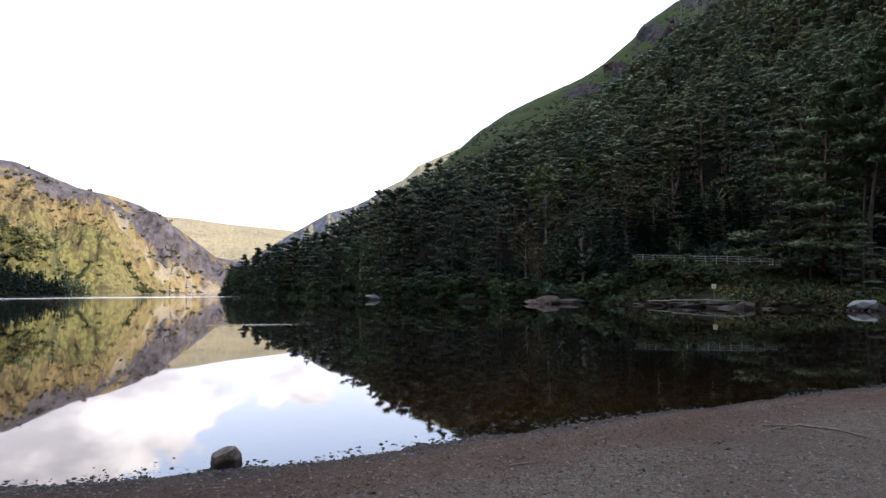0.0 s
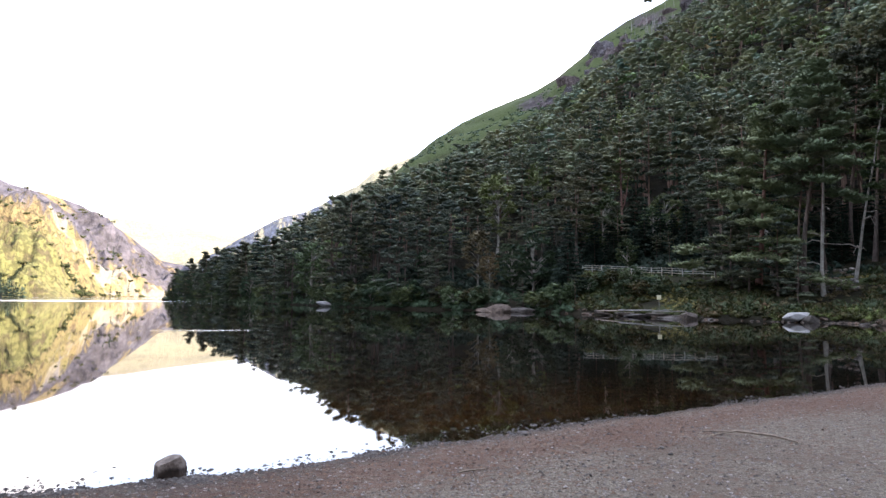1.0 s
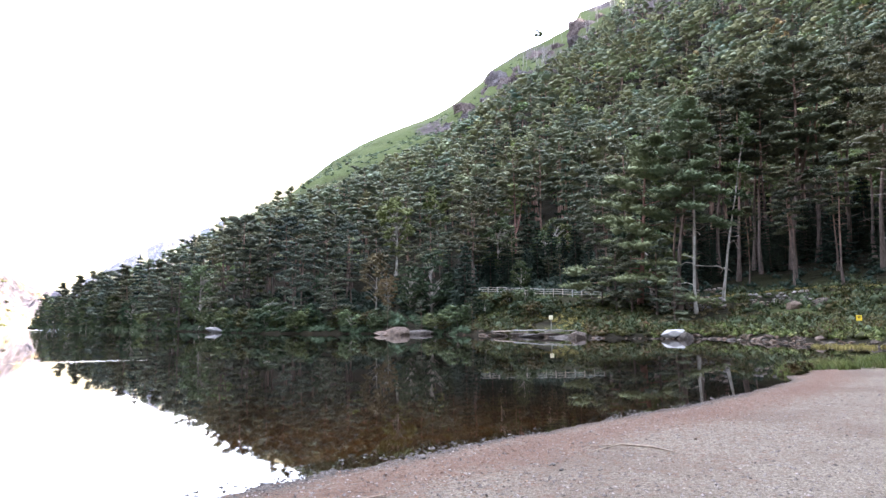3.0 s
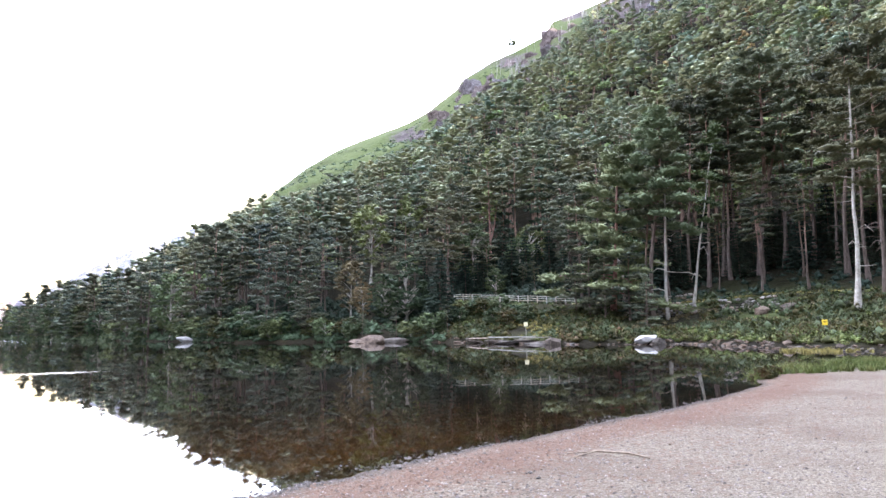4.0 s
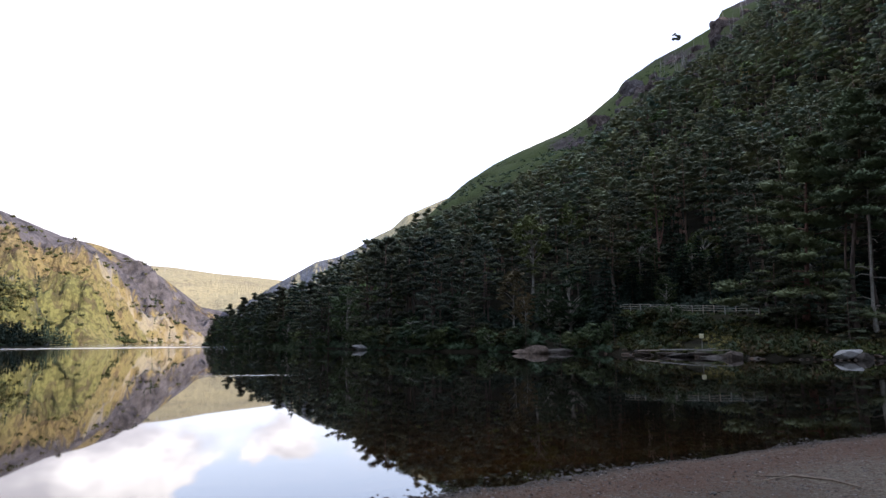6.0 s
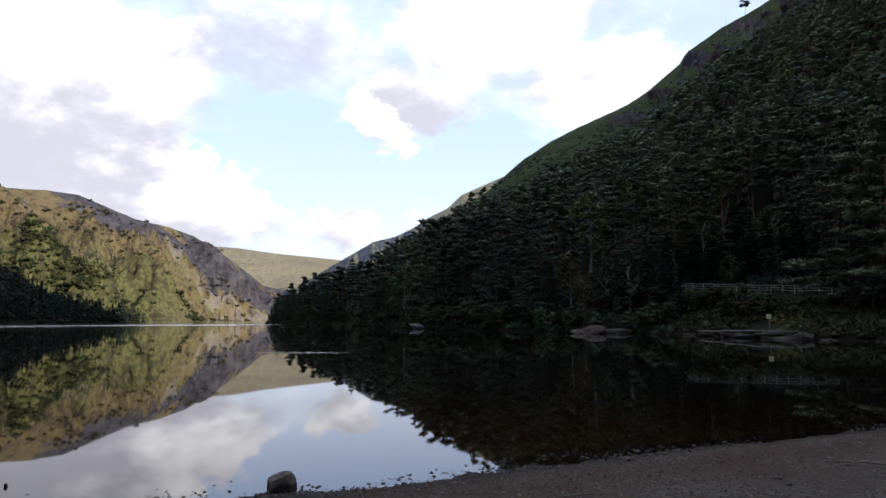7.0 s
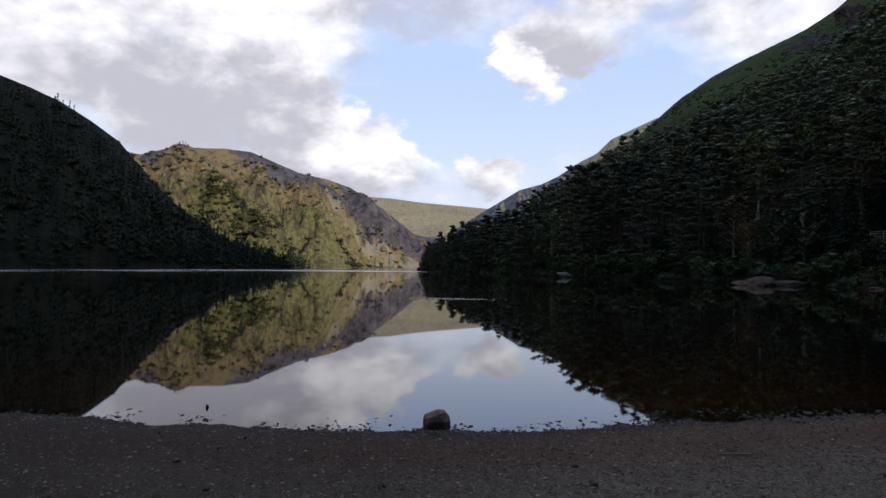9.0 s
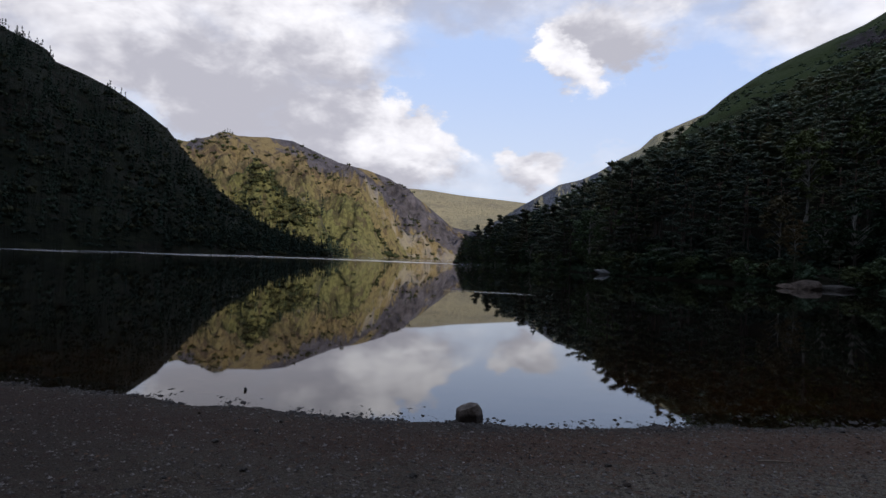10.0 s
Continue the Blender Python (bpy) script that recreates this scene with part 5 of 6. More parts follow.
plant("pine_tree", "small wind-bent pine alone on the ridge", "tree", "", tree_meshes("lone_pine", pine_arrays(540, 8.5, 0.74, 2.6, 6, 30, 0.4, 0.10, 1), BARK, PINE), x, y, z - 0.3, 1.15, 40, (0, 8))


# ---- woods on the far mountains ----
def spires(seed, tall, wide, clumps, per):
    r = np.random.default_rng(seed)
    t = np.linspace(0.1, 0.95, clumps)
    c = np.stack([r.normal(size=clumps) * wide * 0.15, r.normal(size=clumps) * wide * 0.15, t * tall], -1)
    w = wide * np.clip(1.05 - t, 0.12, 1)
    return foliage(r, c, np.stack([w, w, 0.16 * tall + 0 * w], -1), per, wide * 0.6, 0.4, 0.3, 0.7)


def dots(seed, tall, wide):
    r = np.random.default_rng(seed)
    c = r.normal(size=(4, 3)) * [wide * 0.4, wide * 0.4, tall * 0.12] + [0, 0, tall * 0.5]
    return foliage(r, c, np.full((4, 3), 1.0) * [wide * 0.6, wide * 0.6, tall * 0.38], 3, wide * 0.6, 0.5, 0.2, 0.85)


far_kinds = [[(spires(560 + k, 13, 2.6, 4, 7), 0)] for k in range(2)] + [[(dots(570 + k, 6, 4), 1)] for k in range(3)]
spots = []
X, Y, Z, A, U = LIT
cand = np.argwhere((U > 0.0) & (U < 0.95) & (A > -45.5) & (A < -21))
for i, j in cand[rng.integers(len(cand), size=20000)]:
    u, a = U[i, j], A[i, j]
    chance = float(np.interp(u, [0, 0.12, 0.35, 0.6, 0.95], [0.60, 0.52, 0.36, 0.16, 0.05] if a > -35 else [0.5, 0.42, 0.34, 0.26, 0.06]) * np.interp(a, [-45, -34, -28, -22], [1.0, 0.85, 0.45, 0.12]))
    chance *= 0.04 + 2.6 * max(0.0, float(fbm(X[i, j], Y[i, j], 110.0, 4, 91)) + 0.10)
    if rng.uniform() < chance:
        jx, jy = rng.uniform(-2, 2, 2)
        conifer = u < 0.06 and a < -27 or u < 0.5 and rng.uniform() < 0.1
        spots.append((X[i, j] + jx, Y[i, j] + jy, Z[i, j] - 0.5, rng.uniform(0.7, 1.4), rng.uniform(0, 6.28), int(rng.integers(2)) if conifer else 2 + int(rng.integers(3))))
for k in range(34):
    i, j = int(np.argmin(np.abs(U[:, 0] - rng.uniform(0.95, 1.0)))), int(np.argmin(np.abs(A[0] - rng.normal(-40.4, 0.45))))
    spots.append((X[i, j] + rng.uniform(-4, 4), Y[i, j] + rng.uniform(-4, 4), Z[i, j] - 1.5, rng.uniform(0.35, 0.8), rng.uniform(0, 6.28), int(rng.integers(5))))
wood("mountain_scrub", "scattered trees and bushes on the sunlit mountain", far_kinds, spots, [SPRUCE, MOUNT_BUSH])
spots = []
X, Y, Z, A, U = DARK
cand = np.argwhere((U > 0.0) & (U < 1.0) & (A > -62) & (A < -31.5))
for i, j in cand[rng.integers(len(cand), size=1700)]:
    if Z[i, j] < 0.5:
        continue
    top = U[i, j] > 0.70
    if top and not -57.5 < A[i, j] < -53.6:
        spots.append((X[i, j], Y[i, j], Z[i, j] - 0.8, rng.uniform(0.25, 0.5), rng.uniform(0, 6.28), 2 + int(rng.integers(3))))
        continue
    spots.append((X[i, j] + rng.uniform(-2, 2), Y[i, j] + rng.uniform(-2, 2), Z[i, j] - 0.5, rng.uniform(0.5, 1.0) * (0.8 if A[i, j] > -40 else 1.0), rng.uniform(0, 6.28), int(rng.integers(2)) if rng.uniform() < 0.7 or top else 2 + int(rng.integers(3))))
for k in range(300):
    a = rng.uniform(-45, -29.5)
    r0 = float(np.interp(a, [-45, -36, -31, -29.5], [305, 345, 420, 470])) + rng.uniform(0, 26)
    x, y = polar(a, r0)
    spots.append((float(x), float(y), 0.2, rng.uniform(0.45, 0.85) * float(np.interp(a, [-36, -29.5], [1.0, 0.45])), rng.uniform(0, 6.28), int(rng.integers(2))))
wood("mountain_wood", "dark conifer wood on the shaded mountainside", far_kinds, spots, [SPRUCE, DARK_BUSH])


# ---- the far bank: rocks, ferns, path, fence, walls, signs ----
STONES = [rock_mesh("stone", 0.5, 0.38, 0.26, BROWN_STONE, 600 + k, 2, 0.35, 0.6) for k in range(7)]


def shore_at(az):
    return float(np.interp(az, HILL_AZ, HILL_SHORE))


def boulder(name, label, az, r, z, size, mat, seed, turn=0.0, tilt=(0, 0), cuts=3, flat=0.0, rough=0.3):
    x, y = polar(az, r)
    return thing(name, label, "rock", m=pose(float(x), float(y), z, tilt[0], tilt[1], -az + turn), me=rock_mesh(name, *size, mat, seed, cuts, rough, flat))


boulder("boulder", "pale flat-topped boulder standing in the shallows", 34.15, 53.6, 0.50, (1.0, 0.65, 0.44), PALE_STONE, 701, 10, (0, -6), 3, 0.5, 0.2)
boulder("boulder", "grey rounded boulder beside a pale boulder", 35.2, 53.4, 0.18, (0.7, 0.5, 0.36), STONE, 702, 0)
boulder("boulder", "broad brown rock shelf at the water's edge", 9.75, 75.2, 0.35, (2.1, 1.4, 0.85), BROWN_STONE, 703, 5, (0, 4), 4, 0.7, 0.55)
boulder("boulder", "low brown rock lying beside a rock shelf", 8.5, 74.8, 0.1, (1.4, 0.9, 0.45), BROWN_STONE, 704, -10)
boulder("boulder", "low flat rock on the bank edge", 11.6, 76.3, 0.25, (2.4, 1.2, 0.5), BROWN_STONE, 705, 8, (0, -3), 3, 0.5)
boulder("boulder", "pale pointed rock at the foot of the wood", -6.3, 117.0, 0.45, (1.5, 1.0, 0.75), PALE_STONE, 706, 0, (0, 14))
x, y, z = foot(45.4, 0.75)
boulder("boulder", "brown slab of rock lying in the ferns", 45.4, math.hypot(x, y), z + 0.3, (1.1, 0.7, 0.34), BROWN_STONE, 707, 20, (8, -14), 3, 0.5)
boulder("boulder", "grey boulder in the ferns above the shore", 43.4, shore_at(43.4) + 15, on_hill(43.4, shore_at(43.4) + 15)[2] + 0.2, (0.8, 0.6, 0.5), STONE, 708)
boulder("boulder", "brown rock end of a long ledge", 26.3, 56.0, 0.28, (0.95, 0.7, 0.5), BROWN_STONE, 709, -8, (0, 12), 3, 0.6, 0.45)
# the long ledge of bedded rock and the drift log on it
for k, (az, length, lift) in enumerate(((17.6, 2.2, 0.12), (19.2, 2.8, 0.18), (20.8, 3.4, 0.30), (22.3, 3.2, 0.22), (23.8, 3.6, 0.34), (25.2, 2.6, 0.20), (21.6, 3.0, 0.06), (24.4, 3.0, 0.05))):
    boulder("rock_ledge", "long flat ledge of bedded rock at the waterline", az, shore_at(az) - 0.1 - (0.7 if k > 5 else 0), lift, (length * 0.42, 0.42, 0.17), STONE, 720 + k, rng.uniform(-8, 8) - 18, (rng.uniform(-4, 4), rng.uniform(-5, 5)), 3, 0.45)
for az0, az1, lift, girth in ((18.6, 22.2, 0.46, 0.06), (20.4, 24.8, 0.58, 0.07), (23.2, 26.0, 0.50, 0.055)):
    pts = [polar(a, shore_at(a) - 0.05) for a in np.linspace(az0, az1, 6)]
    log_me = raw_mesh("log", *tube([(float(p[0]), float(p[1]), lift + 0.03 * k + rng.uniform(-0.04, 0.04)) for k, p in enumerate(pts)], np.linspace(girth, girth * 0.5, 6), 8), WOOD, None, True)
    thing("driftwood_log", "weathered driftwood log lying along the rock ledge", "log", "logs on the ledge", me=log_me)
for k in range(300):
    az = rng.uniform(7.5, 52) if k < 110 else rng.normal(41.5, 4.0) if k < 220 else rng.uniform(16.8, 28.0)
    if az < 34 and rng.uniform() < 0.35:
        continue
    wide = rng.uniform(-0.6, 0.9) if az < 36 else rng.uniform(-1.6, 1.4)
    x, y, z = on_hill(az, shore_at(az) + wide)
    s = rng.uniform(0.18, 0.55) if rng.uniform() < 0.85 else rng.uniform(0.55, 1.0)
    thing("stone", "grey broken stone on the far shore", "stone", "stones of the far shore", m=pose(x, y, max(z, -0.02) + 0.03, rng.uniform(-20, 20), rng.uniform(-20, 20), rng.uniform(0, 360)) @ Matrix.Diagonal((s, s, s, 1)), me=STONES[k % 7])

# ferns, brambles and long grass of the open bank and the wood's edge
def undergrowth(name, label, mat, n, az_low, az_high, f_low, f_high, size, per, seed, keep=lambda a, f: True):
    r = np.random.default_rng(seed)
    c, w = [], []
    while len(c) < n:
        a, f = r.uniform(az_low, az_high), r.uniform(f_low, f_high)
        if not keep(a, f) or float(fbm(a * 3, f * 9, 2.0, 2, seed)) < r.uniform(-0.35, 0.1):
            continue
        x, y, z = on_hill(a, shore_at(a) + f * float(np.interp(a, HILL_AZ, HILL_BANK)))
        s = size * r.uniform(0.5, 1.3)
        c.append((x, y, max(z, 0.0) + 0.12)), w.append((s, s, s * r.uniform(0.5, 0.9)))
    me = raw_mesh(name, *foliage(r, c, w, int(per * 1.4), size * 0.36, 0.24, 0.5, 0.62), mat, None, True)
    return tagged(new(name, me), label, "undergrowth", kind="stuff")


undergrowth("ferns", "green bracken covering the bank", FERN, 760, 16, 56, 0.03, 1.02, 0.62, 26, 811, lambda a, f: not 0.76 < f < 0.96 and not (22.8 < a < 25.2 and f < 0.5) and not (32.2 < a < 39.0 and 0.28 < f < 0.84) and not (40.2 < a < 45.0 and 0.4 < f < 0.72))
undergrowth("brambles", "dark brambles and heather on the bank", SHRUB, 300, 16, 56, 0.10, 1.10, 0.80, 30, 812, lambda a, f: not 0.76 < f < 0.96 and not (22.8 < a < 25.2 and f < 0.5) and not (32.2 < a < 39.0 and 0.28 < f < 0.84))
undergrowth("grass", "pale yellow-green grass on the open bank", GRASS, 380, 17, 56, 0.02, 0.85, 0.32, 26, 813, lambda a, f: not (32.2 < a < 39.0 and 0.28 < f < 0.84))
undergrowth("dry_bank_grass", "dry tan grass on the open slope below the fence", REED, 170, 22.5, 27.0, 0.10, 0.70, 0.28, 22, 817)
undergrowth("brown_bracken", "brown dead bracken and leaf litter on the bank", RUSSET, 520, 27, 50, 0.10, 0.70, 0.26, 22, 819, lambda a, f: a < 38 or (f * 7) % 1 < 0.4)
undergrowth("point_scrub", "dense leafy scrub round the wooded point", SHRUB, 520, -19.5, -9.5, -0.05, 1.3, 1.5, 16, 820)
# spruce colour here deepens the shade under the front trees
undergrowth("wood_understory", "low shrubs under the wood's front trees, toned dark for shade", SPRUCE, 800, -9.5, 33, 0.55, 2.6, 1.3, 16, 821, lambda a, f: a < 15.5 or f > 1.08)
undergrowth("dry_path_grass", "short tan grass along the path", REED, 200, 36, 52, 0.84, 0.97, 0.22, 22, 818)
undergrowth("bright_grass", "bright green grass just above the far shore", GRASS, 420, 32.5, 52, 0.03, 0.24, 0.36, 24, 816)
# spruce colour again stands in for shade beneath the tall pines
undergrowth("wood_floor", "low undergrowth on the wood's floor, toned dark for canopy shade", SPRUCE, 800, 30, 58, 0.98, 2.6, 0.7, 12, 814)
undergrowth("water_edge_scrub", "dark low scrub overhanging the water", SHRUB, 900, -19.3, 16.5, 0.0, 0.55, 0.75, 14, 815, lambda a, f: not 8.3 < a < 12.0 or f > 0.2)

# the level path behind the bank
az = np.linspace(28, 58, 120)
F = np.linspace(0.86, 0.94, 4)
A2, F2 = np.meshgrid(az, F)
R2 = np.interp(A2, HILL_AZ, HILL_SHORE) + F2 * np.interp(A2, HILL_AZ, HILL_BANK)
X, Y = polar(A2, R2)
PATH = mottled("trodden_path", [(0.0, (0.150, 0.120, 0.070)), (0.5, (0.210, 0.190, 0.095)), (1.0, (0.280, 0.240, 0.150))], 0.7, 0.95, 0.4, 0.03)
tagged(new("footpath", raw_mesh("footpath", np.stack([X, Y, hill_z(A2, R2) + 0.06], -1).reshape(-1, 3), grid_faces(4, 120), PATH, None, True)), "trodden earth path along the bank", "path", kind="structure")

# the post and rail fence
fence = thing("fence", "pale wooden post and rail fence beside the path", "fence")
post_me = box_mesh("post", 0.09, 0.09, 1.25, RAIL, 0.012, (0, 0, 0.33))
stations = []
for az in np.linspace(17.3, 28.3, 14):
    r = shore_at(az) + 0.90 * float(np.interp(az, HILL_AZ, HILL_BANK))
    stations.append(Vector(on_hill(az, r)))
for k, p in enumerate(stations):
    part("post", post_me, fence, m=pose(*p, rng.uniform(-2, 2), rng.uniform(-2, 2), rng.uniform(-10, 10)))
for a, b in zip(stations, stations[1:]):
    for h in (0.36, 0.62, 0.88):
        p, q = a + Vector((0, 0, h + rng.uniform(-0.03, 0.03))), b + Vector((0, 0, h + rng.uniform(-0.03, 0.03)))
        bm = bmesh.new()
        bmesh.ops.create_cube(bm, size=1.0, matrix=Matrix.Diagonal(((q - p).length + 0.1, 0.04, 0.065, 1)))
        bmesh.ops.bevel(bm, geom=bm.edges[:], offset=0.01, segments=1, affect="EDGES")
        turn = (q - p).to_track_quat("X", "Z").to_matrix().to_4x4()
        part("rail", bm_mesh("rail", bm, RAIL), fence, m=Matrix.Translation((p + q) / 2 - Vector((0.07 * math.sin(radians(22)), 0.07 * math.cos(radians(22)), 0))) @ turn)

# dry-stone walling under the path
WALL_STONES = [rock_mesh("wall_stone", 0.30, 0.22, 0.15, WALLING, 640 + k, 1, 0.25) for k in range(6)]


def dry_wall(label, az0, az1, f, courses, gap):
    ob = thing("stone_wall", label, "wall")
    n = max(4, int(abs(az1 - az0) / gap))
    for c in range(courses):
        for k in range(n):
            if rng.uniform() < 0.08 + 0.06 * c:
                continue
            az = az0 + (az1 - az0) * (k + 0.5 * (c % 2) + rng.uniform(-0.2, 0.2)) / n
            x, y, z = on_hill(az, shore_at(az) + f * float(np.interp(az, HILL_AZ, HILL_BANK)))
            s = rng.uniform(0.8, 1.25)
            part("stone", WALL_STONES[(k + c) % 6], ob, m=pose(x + rng.uniform(-0.06, 0.06), y + rng.uniform(-0.06, 0.06), z + 0.06 + c * 0.24, rng.uniform(-8, 8), rng.uniform(-8, 8), -az + rng.uniform(-12, 12)) @ Matrix.Diagonal((s, s, s, 1)))


dry_wall("dry-stone retaining wall of grey stones below the path", 32.6, 38.6, 0.58, 9, 0.42)
dry_wall("tumbled dry-stone wall among the ferns", 40.4, 44.8, 0.60, 5, 0.42)


# warning signs on posts
def sign(label, az, el, plate_mat, tall, wide, bars):
    x, y, z = foot(az, el - 0.9)
    ob = thing("warning_sign", label, "sign", "signs by the water", m=pose(x, y, z, 0, 0, -az))
    part("post", box_mesh("post", 0.08, 0.06, tall + 0.3, WOOD, 0.01, (0, 0, tall / 2 - 0.15)), ob)
    plate = part("panel", box_mesh("panel", wide, 0.03, wide * 1.1, plate_mat, 0.008, (0, 0, 0)), ob, m=pose(0, -0.055, tall - wide * 0.35))
    for k in range(bars):
        part("bar", box_mesh("bar", wide * (0.62 - 0.12 * k), 0.008, wide * 0.11, BLACK, 0.0, (0, 0, 0)), plate, m=pose(0, -0.02, wide * (0.25 - 0.2 * k)))


sign("cream notice board on a short post by the water", 23.8, -0.1, CREAM, 1.25, 0.38, 0)
sign("yellow warning sign with black bars on a post", 47.75, -0.45, YELLOW, 0.95, 0.30, 2)


# ---- the beach ----
def scatter(n, r_low, r_high, az_low, az_high, test):
    got = []
    while len(got) < n:
        m = 4000
        r = r_low * (r_high / r_low) ** rng.uniform(size=m)
        a = rng.uniform(az_low, az_high, m)
        x, y = polar(a, r)
        z, d = beach_z(x, y)
        ok = test(d, x, y)
        got.extend(np.stack([x, y, z, d], -1)[ok])
    return np.array(got[:n])


def chips(name, label, mat, spots, sizes, flat=0.6, cut=OCTA_V):
    n = len(spots)
    jit = rng.uniform(0.65, 1.3, (n, len(cut), 1))
    turn = rng.uniform(0, 6.28, n)
    v = cut[None] * jit * sizes[:, None, None] * np.stack([rng.uniform(0.7, 1.4, n), rng.uniform(0.7, 1.2, n), rng.uniform(flat * 0.6, flat * 1.3, n)], -1)[:, None]
    c, s = np.cos(turn)[:, None], np.sin(turn)[:, None]
    w = np.stack([v[..., 0] * c - v[..., 1] * s, v[..., 0] * s + v[..., 1] * c, v[..., 2]], -1) + (spots[:, :3] + [0, 0, 0] + np.stack([0 * sizes, 0 * sizes, sizes * flat * 0.3], -1))[:, None]
    f = (OCTA_F[None] + 6 * np.arange(n)[:, None, None]).reshape(-1, 3)
    return tagged(new(name, raw_mesh(name, w.reshape(-1, 3), f, mat)), label, "gravel", kind="stuff")


spots = scatter(13000, 3.9, 17, -57, 50, lambda d, x, y: d > 0.0)
chips("gravel", "loose grey pebbles of the beach", PEBBLE, spots, 0.006 + 0.0055 * rng.exponential(size=13000).clip(0, 3))
spots = scatter(3400, 4.5, 16, -60, 45, lambda d, x, y: (d > -0.7) & (d < 0.3) & (rng.uniform(size=d.shape) < np.exp(-np.abs(d) * 4.5) * np.clip(0.5 + 3.0 * fbm(x, y, 0.5, 2, 61), 0, 1)))
spots[:, 2] = np.maximum(spots[:, 2], -0.006)
chips("wet_stones", "small dark wet stones along the waterline", DARK_STONE, spots, 0.010 + 0.009 * rng.exponential(size=3400).clip(0, 3.0), 0.42)
# drifted leaves and needles
spots = scatter(4500, 4.5, 24, -57, 48, lambda d, x, y: (d > 0.1) & (d < 3.2) & (rng.uniform(size=d.shape) < np.exp(-np.abs(d - 0.9) * 1.1) * np.interp(x, [-5, 0, 3], [0.25, 0.6, 1.0])))
n = len(spots)
a = rng.uniform(0, 6.28, n)
ln = rng.uniform(0.008, 0.030, n)
ux, uy = np.stack([np.cos(a), np.sin(a), rng.uniform(-0.2, 0.3, n)], -1) * ln[:, None], np.stack([-np.sin(a), np.cos(a), rng.uniform(-0.3, 0.3, n)], -1) * ln[:, None] * 0.45
c = spots[:, :3] + [0, 0, 0.012]
LITTER = mottled("drifted_leaves", [(0.0, (0.070, 0.038, 0.024)), (0.6, (0.120, 0.066, 0.040)), (1.0, (0.190, 0.120, 0.072))], 6.0, 0.8, 0, island=0.4)
litter_v = np.stack([c - ux, c - uy + [0, 0, 0.004], c + ux, c + uy + [0, 0, 0.004]], 1).reshape(-1, 3)
tagged(new("leaf_litter", raw_mesh("leaf_litter", litter_v, np.arange(4 * n).reshape(-1, 4), LITTER)), "rusty drifted leaves and needles along the shore", "litter", kind="stuff")

# the boulder at the water's edge and the small stone out in the shallows
def boulder_fill(gr, where):
    """Brown boulder: dry and pale above, dark and wet where the water laps at it."""
    grain = gr.noise(where["Position"], 34.0, 5.0, 0.65)
    broad = gr.noise(where["Position"], 7.0, 4.0, 0.6)
    both = gr.math("ADD", gr.math("MULTIPLY", broad, 0.6), gr.math("MULTIPLY", grain, 0.4))
    tone = gr.ramp(gr.smooth(both, 0.32, 0.68), [(0.0, (0.060, 0.044, 0.034)), (0.5, (0.140, 0.106, 0.082)), (1.0, (0.270, 0.220, 0.178))])
    z = gr.node("ShaderNodeSeparateXYZ", {0: where["Position"]}).outputs[2]
    wet = gr.smooth(gr.math("ADD", z, gr.math("MULTIPLY", broad, 0.06)), 0.135, 0.085)
    tone = gr.mix(wet, tone, gr.mix(1.0, tone, (0.24, 0.21, 0.20), "MULTIPLY"))
    return surface(gr, tone, gr.math("SUBTRACT", 0.85, gr.math("MULTIPLY", wet, 0.35)), both, 0.7, 0.012, 0.2)


BOULDER = material("brown_boulder", boulder_fill)
thing("stone", "small dark stone out in the shallows", "stone", m=pose(-5.26, 6.58, 0.015, 0, 0, 10), me=rock_mesh("stone", 0.03, 0.03, 0.028, DARK_STONE, 906, 2))
MED = [rock_mesh("cobble", 0.055, 0.045, 0.03, STONE if k % 2 else DARK_STONE, 910 + k, 2, 0.3) for k in range(4)]
for k, s in enumerate(scatter(16, 4.4, 13, -50, 42, lambda d, x, y: (d > -0.4) & (d < 2.5))):
    q = rng.uniform(0.4, 0.95)
    thing("cobble", "grey cobble lying on the gravel beach", "stone", "cobbles of the beach", m=pose(float(s[0]), float(s[1]), float(s[2]) + 0.012, rng.uniform(-20, 20), rng.uniform(-20, 20), rng.uniform(0, 360)) @ Matrix.Diagonal((q, q, q, 1)), me=MED[k % 4])


def split_boulder(name, size, mat, planes, seed):
    """A boulder broken along given planes: direction and distance of each."""
    bm = bmesh.new()
    bmesh.ops.create_icosphere(bm, subdivisions=4, radius=1.0)
    for v in bm.verts:
        v.co *= 1.05 + 0.10 * noise.noise(v.co * 1.6 + Vector((seed, 0, 0)))
        for n, d in planes:
            n = Vector(n).normalized()
            over = v.co.dot(n) - d
            if over > 0:
                v.co -= n * over * 0.96
        v.co *= 1 + 0.035 * noise.noise(v.co * 5.0 + Vector((0, seed, 0)))
        v.co = Vector((v.co.x * size[0], v.co.y * size[1], v.co.z * size[2]))
    return bm_mesh(name, bm, mat)


def beach_point(x, y, lift):
    z, _ = beach_z(np.array([float(x)]), np.array([float(y)]))
    return (float(x), float(y), float(max(z[0], 0)) + lift)


thing("boulder", "angular brown boulder with a pale dry top at the water's edge", "rock", m=pose(-2.20, 6.58, 0.05, 0, 0, 12), me=split_boulder("boulder", (0.158, 0.145, 0.158), BOULDER, (((-0.30, -0.12, 1.0), 0.70), ((1.0, -0.3, 0.12), 0.80), ((-1.0, -0.35, 0.05), 0.84), ((0.15, -1.0, 0.18), 0.78), ((-0.75, -0.3, 0.8), 0.86), ((0.6, -0.8, 0.5), 0.90)), 5))
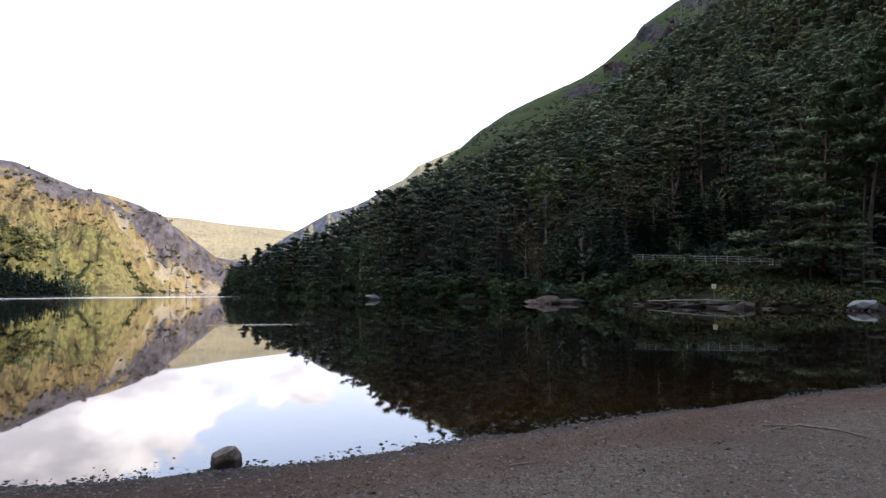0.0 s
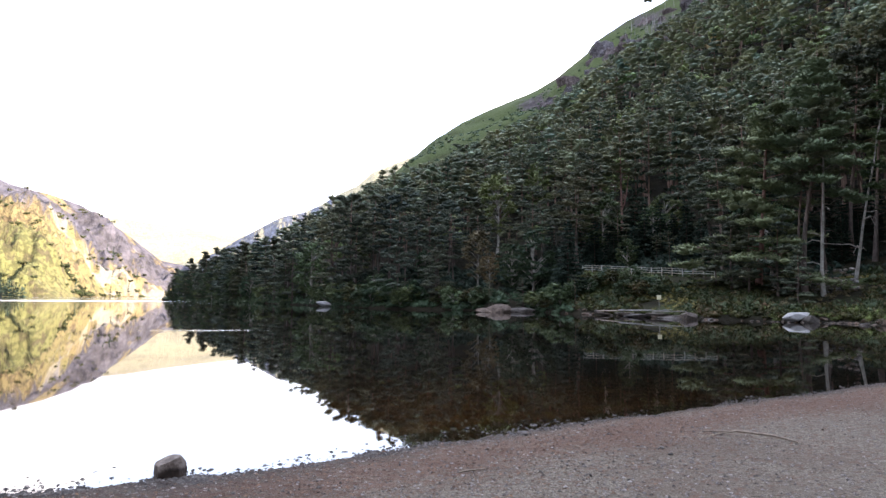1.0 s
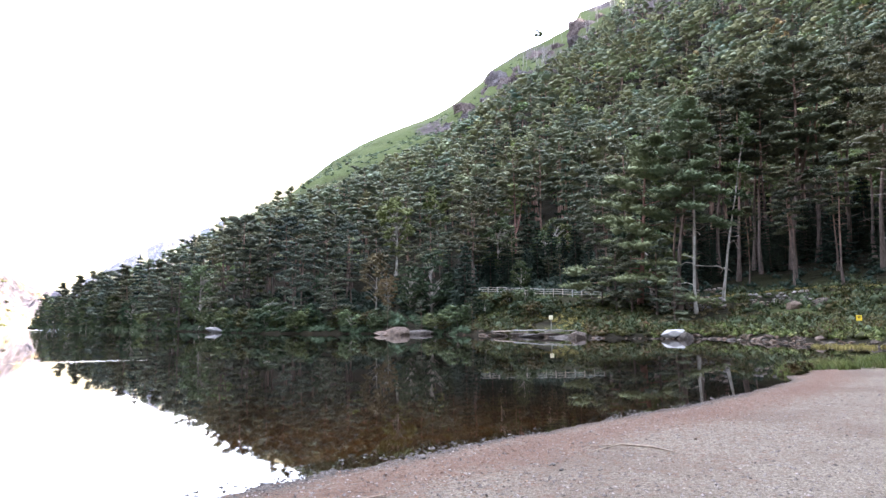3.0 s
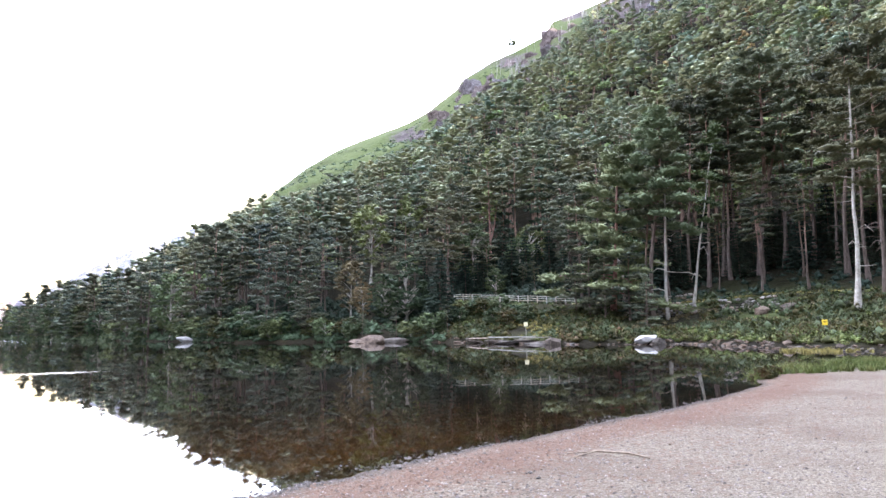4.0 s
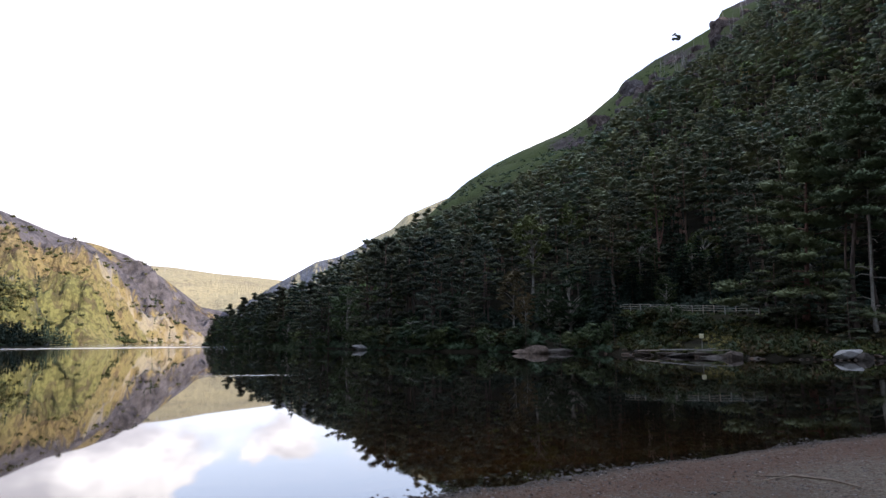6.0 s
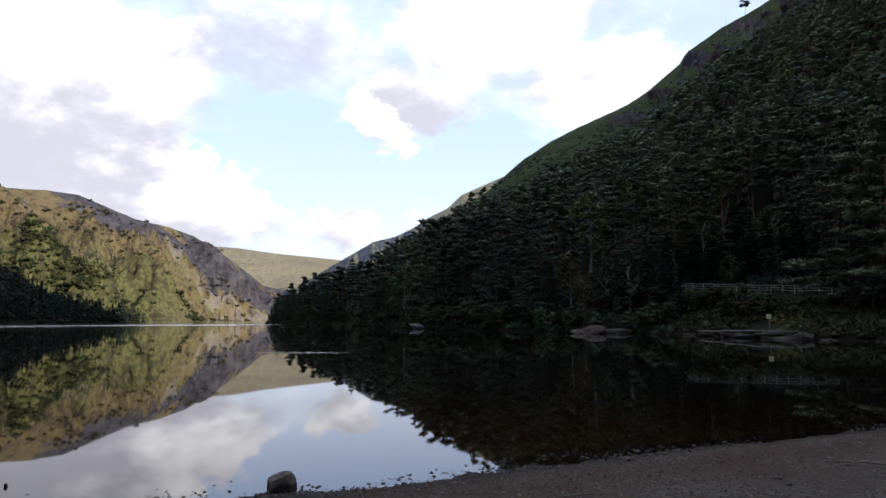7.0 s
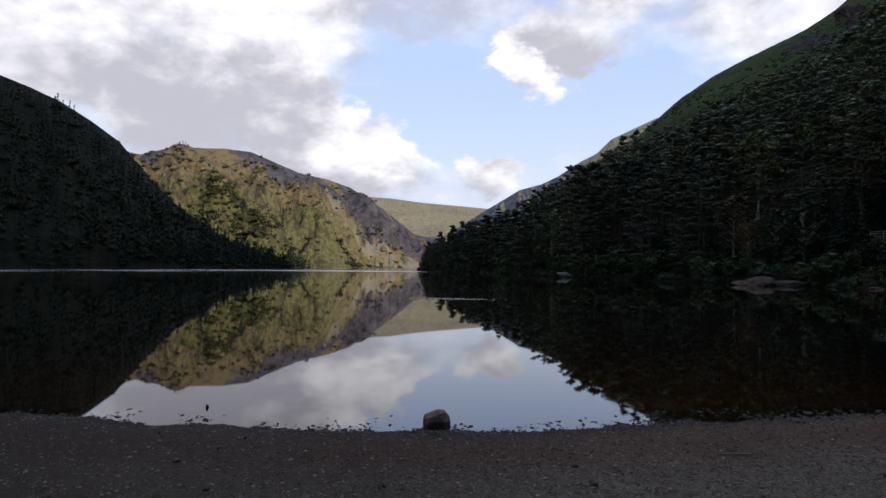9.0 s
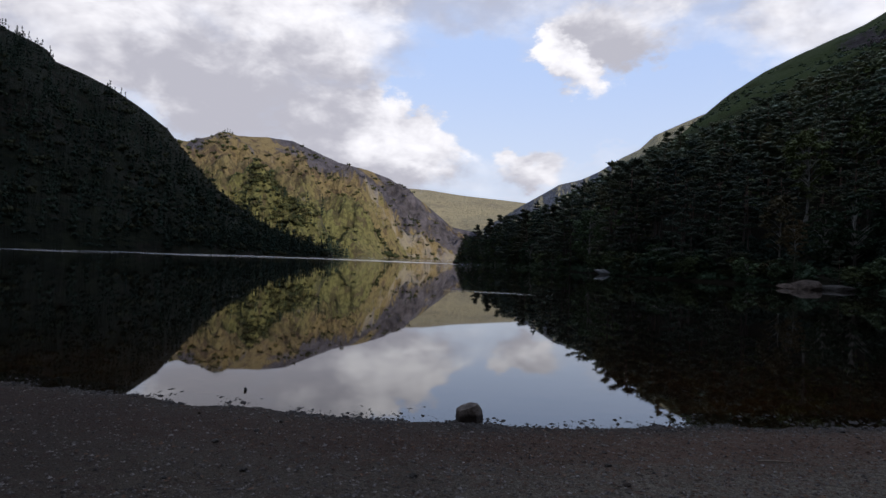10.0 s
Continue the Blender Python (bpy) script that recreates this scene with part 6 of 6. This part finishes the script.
TWIG = mottled("driftwood", [(0.0, (0.120, 0.090, 0.065)), (1.0, (0.290, 0.230, 0.170))], 12.0, 0.85, 0.3, 0.004)
stick = raw_mesh("stick", *tube([beach_point(0.66, 6.08, 0.015), beach_point(0.80, 6.13, 0.022), beach_point(0.95, 6.16, 0.015)], [0.007, 0.009, 0.005], 6), TWIG, None, True)
thing("stick", "short dry stick lying on the gravel", "stick", me=stick)
branch = thing("fallen_branch", "dry forked branch lying on the gravel beach", "branch")
part("limb", raw_mesh("limb", *tube([beach_point(4.62, 6.86, 0.02), beach_point(4.48, 7.12, 0.05), beach_point(4.20, 7.40, 0.06), beach_point(4.02, 7.60, 0.03)], [0.010, 0.014, 0.014, 0.008], 6), TWIG, None, True), branch)
part("twig", raw_mesh("twig", *tube([beach_point(4.20, 7.40, 0.06), beach_point(3.95, 7.36, 0.04), beach_point(3.66, 7.30, 0.015)], [0.010, 0.008, 0.004], 5), TWIG, None, True), branch)
part("twig", raw_mesh("twig", *tube([beach_point(4.02, 7.60, 0.03), beach_point(3.85, 7.55, 0.05), beach_point(3.72, 7.42, 0.03)], [0.007, 0.005, 0.003], 5), TWIG, None, True), branch)


# ---- the grassy spit and the yellow flat beyond it ----
def blades(name, label, mat, spots, tall, wide, lean, per):
    p = np.repeat(spots[:, :3], per, 0) + rng.normal(size=(len(spots) * per, 3)) * [0.09, 0.09, 0.0]
    n = len(p)
    a = rng.uniform(0, 6.28, n)
    h = tall * rng.uniform(0.5, 1.25, n) * np.repeat(rng.uniform(0.6, 1.2, len(spots)), per)
    side = np.stack([np.cos(a), np.sin(a), 0 * a], -1) * wide
    tip = np.stack([rng.normal(size=n) * lean, rng.normal(size=n) * lean, np.ones(n)], -1) * h[:, None]
    v = np.stack([p - side, p + side, p + tip * 0.55 + side * 0.7, p + tip], 1).reshape(-1, 3)
    i = 4 * np.arange(n)
    f = np.concatenate([np.stack([i, i + 1, i + 2], -1), np.stack([i, i + 2, i + 3], -1)])
    return tagged(new(name, raw_mesh(name, v, f, mat)), label, "grass", kind="stuff")


spots = scatter(330, 21, 32, 42, 56, lambda d, x, y: (d > -0.3) & (np.hypot(x, y) > np.interp(np.degrees(np.arctan2(x, y)), [42, 45, 50, 56], [21.0, 22.6, 23.6, 24.5])))
blades("spit_grass", "tufts of green grass on the gravel spit", GRASS, spots, 0.22, 0.014, 0.4, 34)
spots = scatter(420, 34, 60, 43, 60, lambda d, x, y: (((x - 39) / 11) ** 2 + ((y - 29.5 - 0.15 * (x - 39)) / 3.6) ** 2 < 1))
spots[:, 2] = np.maximum(spots[:, 2], 0.0)
blades("yellow_grass", "short yellow grass on the silted flat", REED, spots, 0.14, 0.03, 0.4, 26)
for x, y, s in ((14.75, 15.75, 0.62), (16.2, 16.7, 0.45), (19.0, 17.9, 0.5), (15.3, 16.0, 0.36)):
    plant("grass_tussock", "dark green tussock at the end of the gravel spit", "grass", "tussocks on the spit", tree_meshes("tussock", broad_arrays(950 + int(x), 0.62, 0.36, 16, 60, 0.13, 0.02, 0.0), BARK, FERN), *beach_point(x, y, -0.03), s, rng.uniform(0, 360))
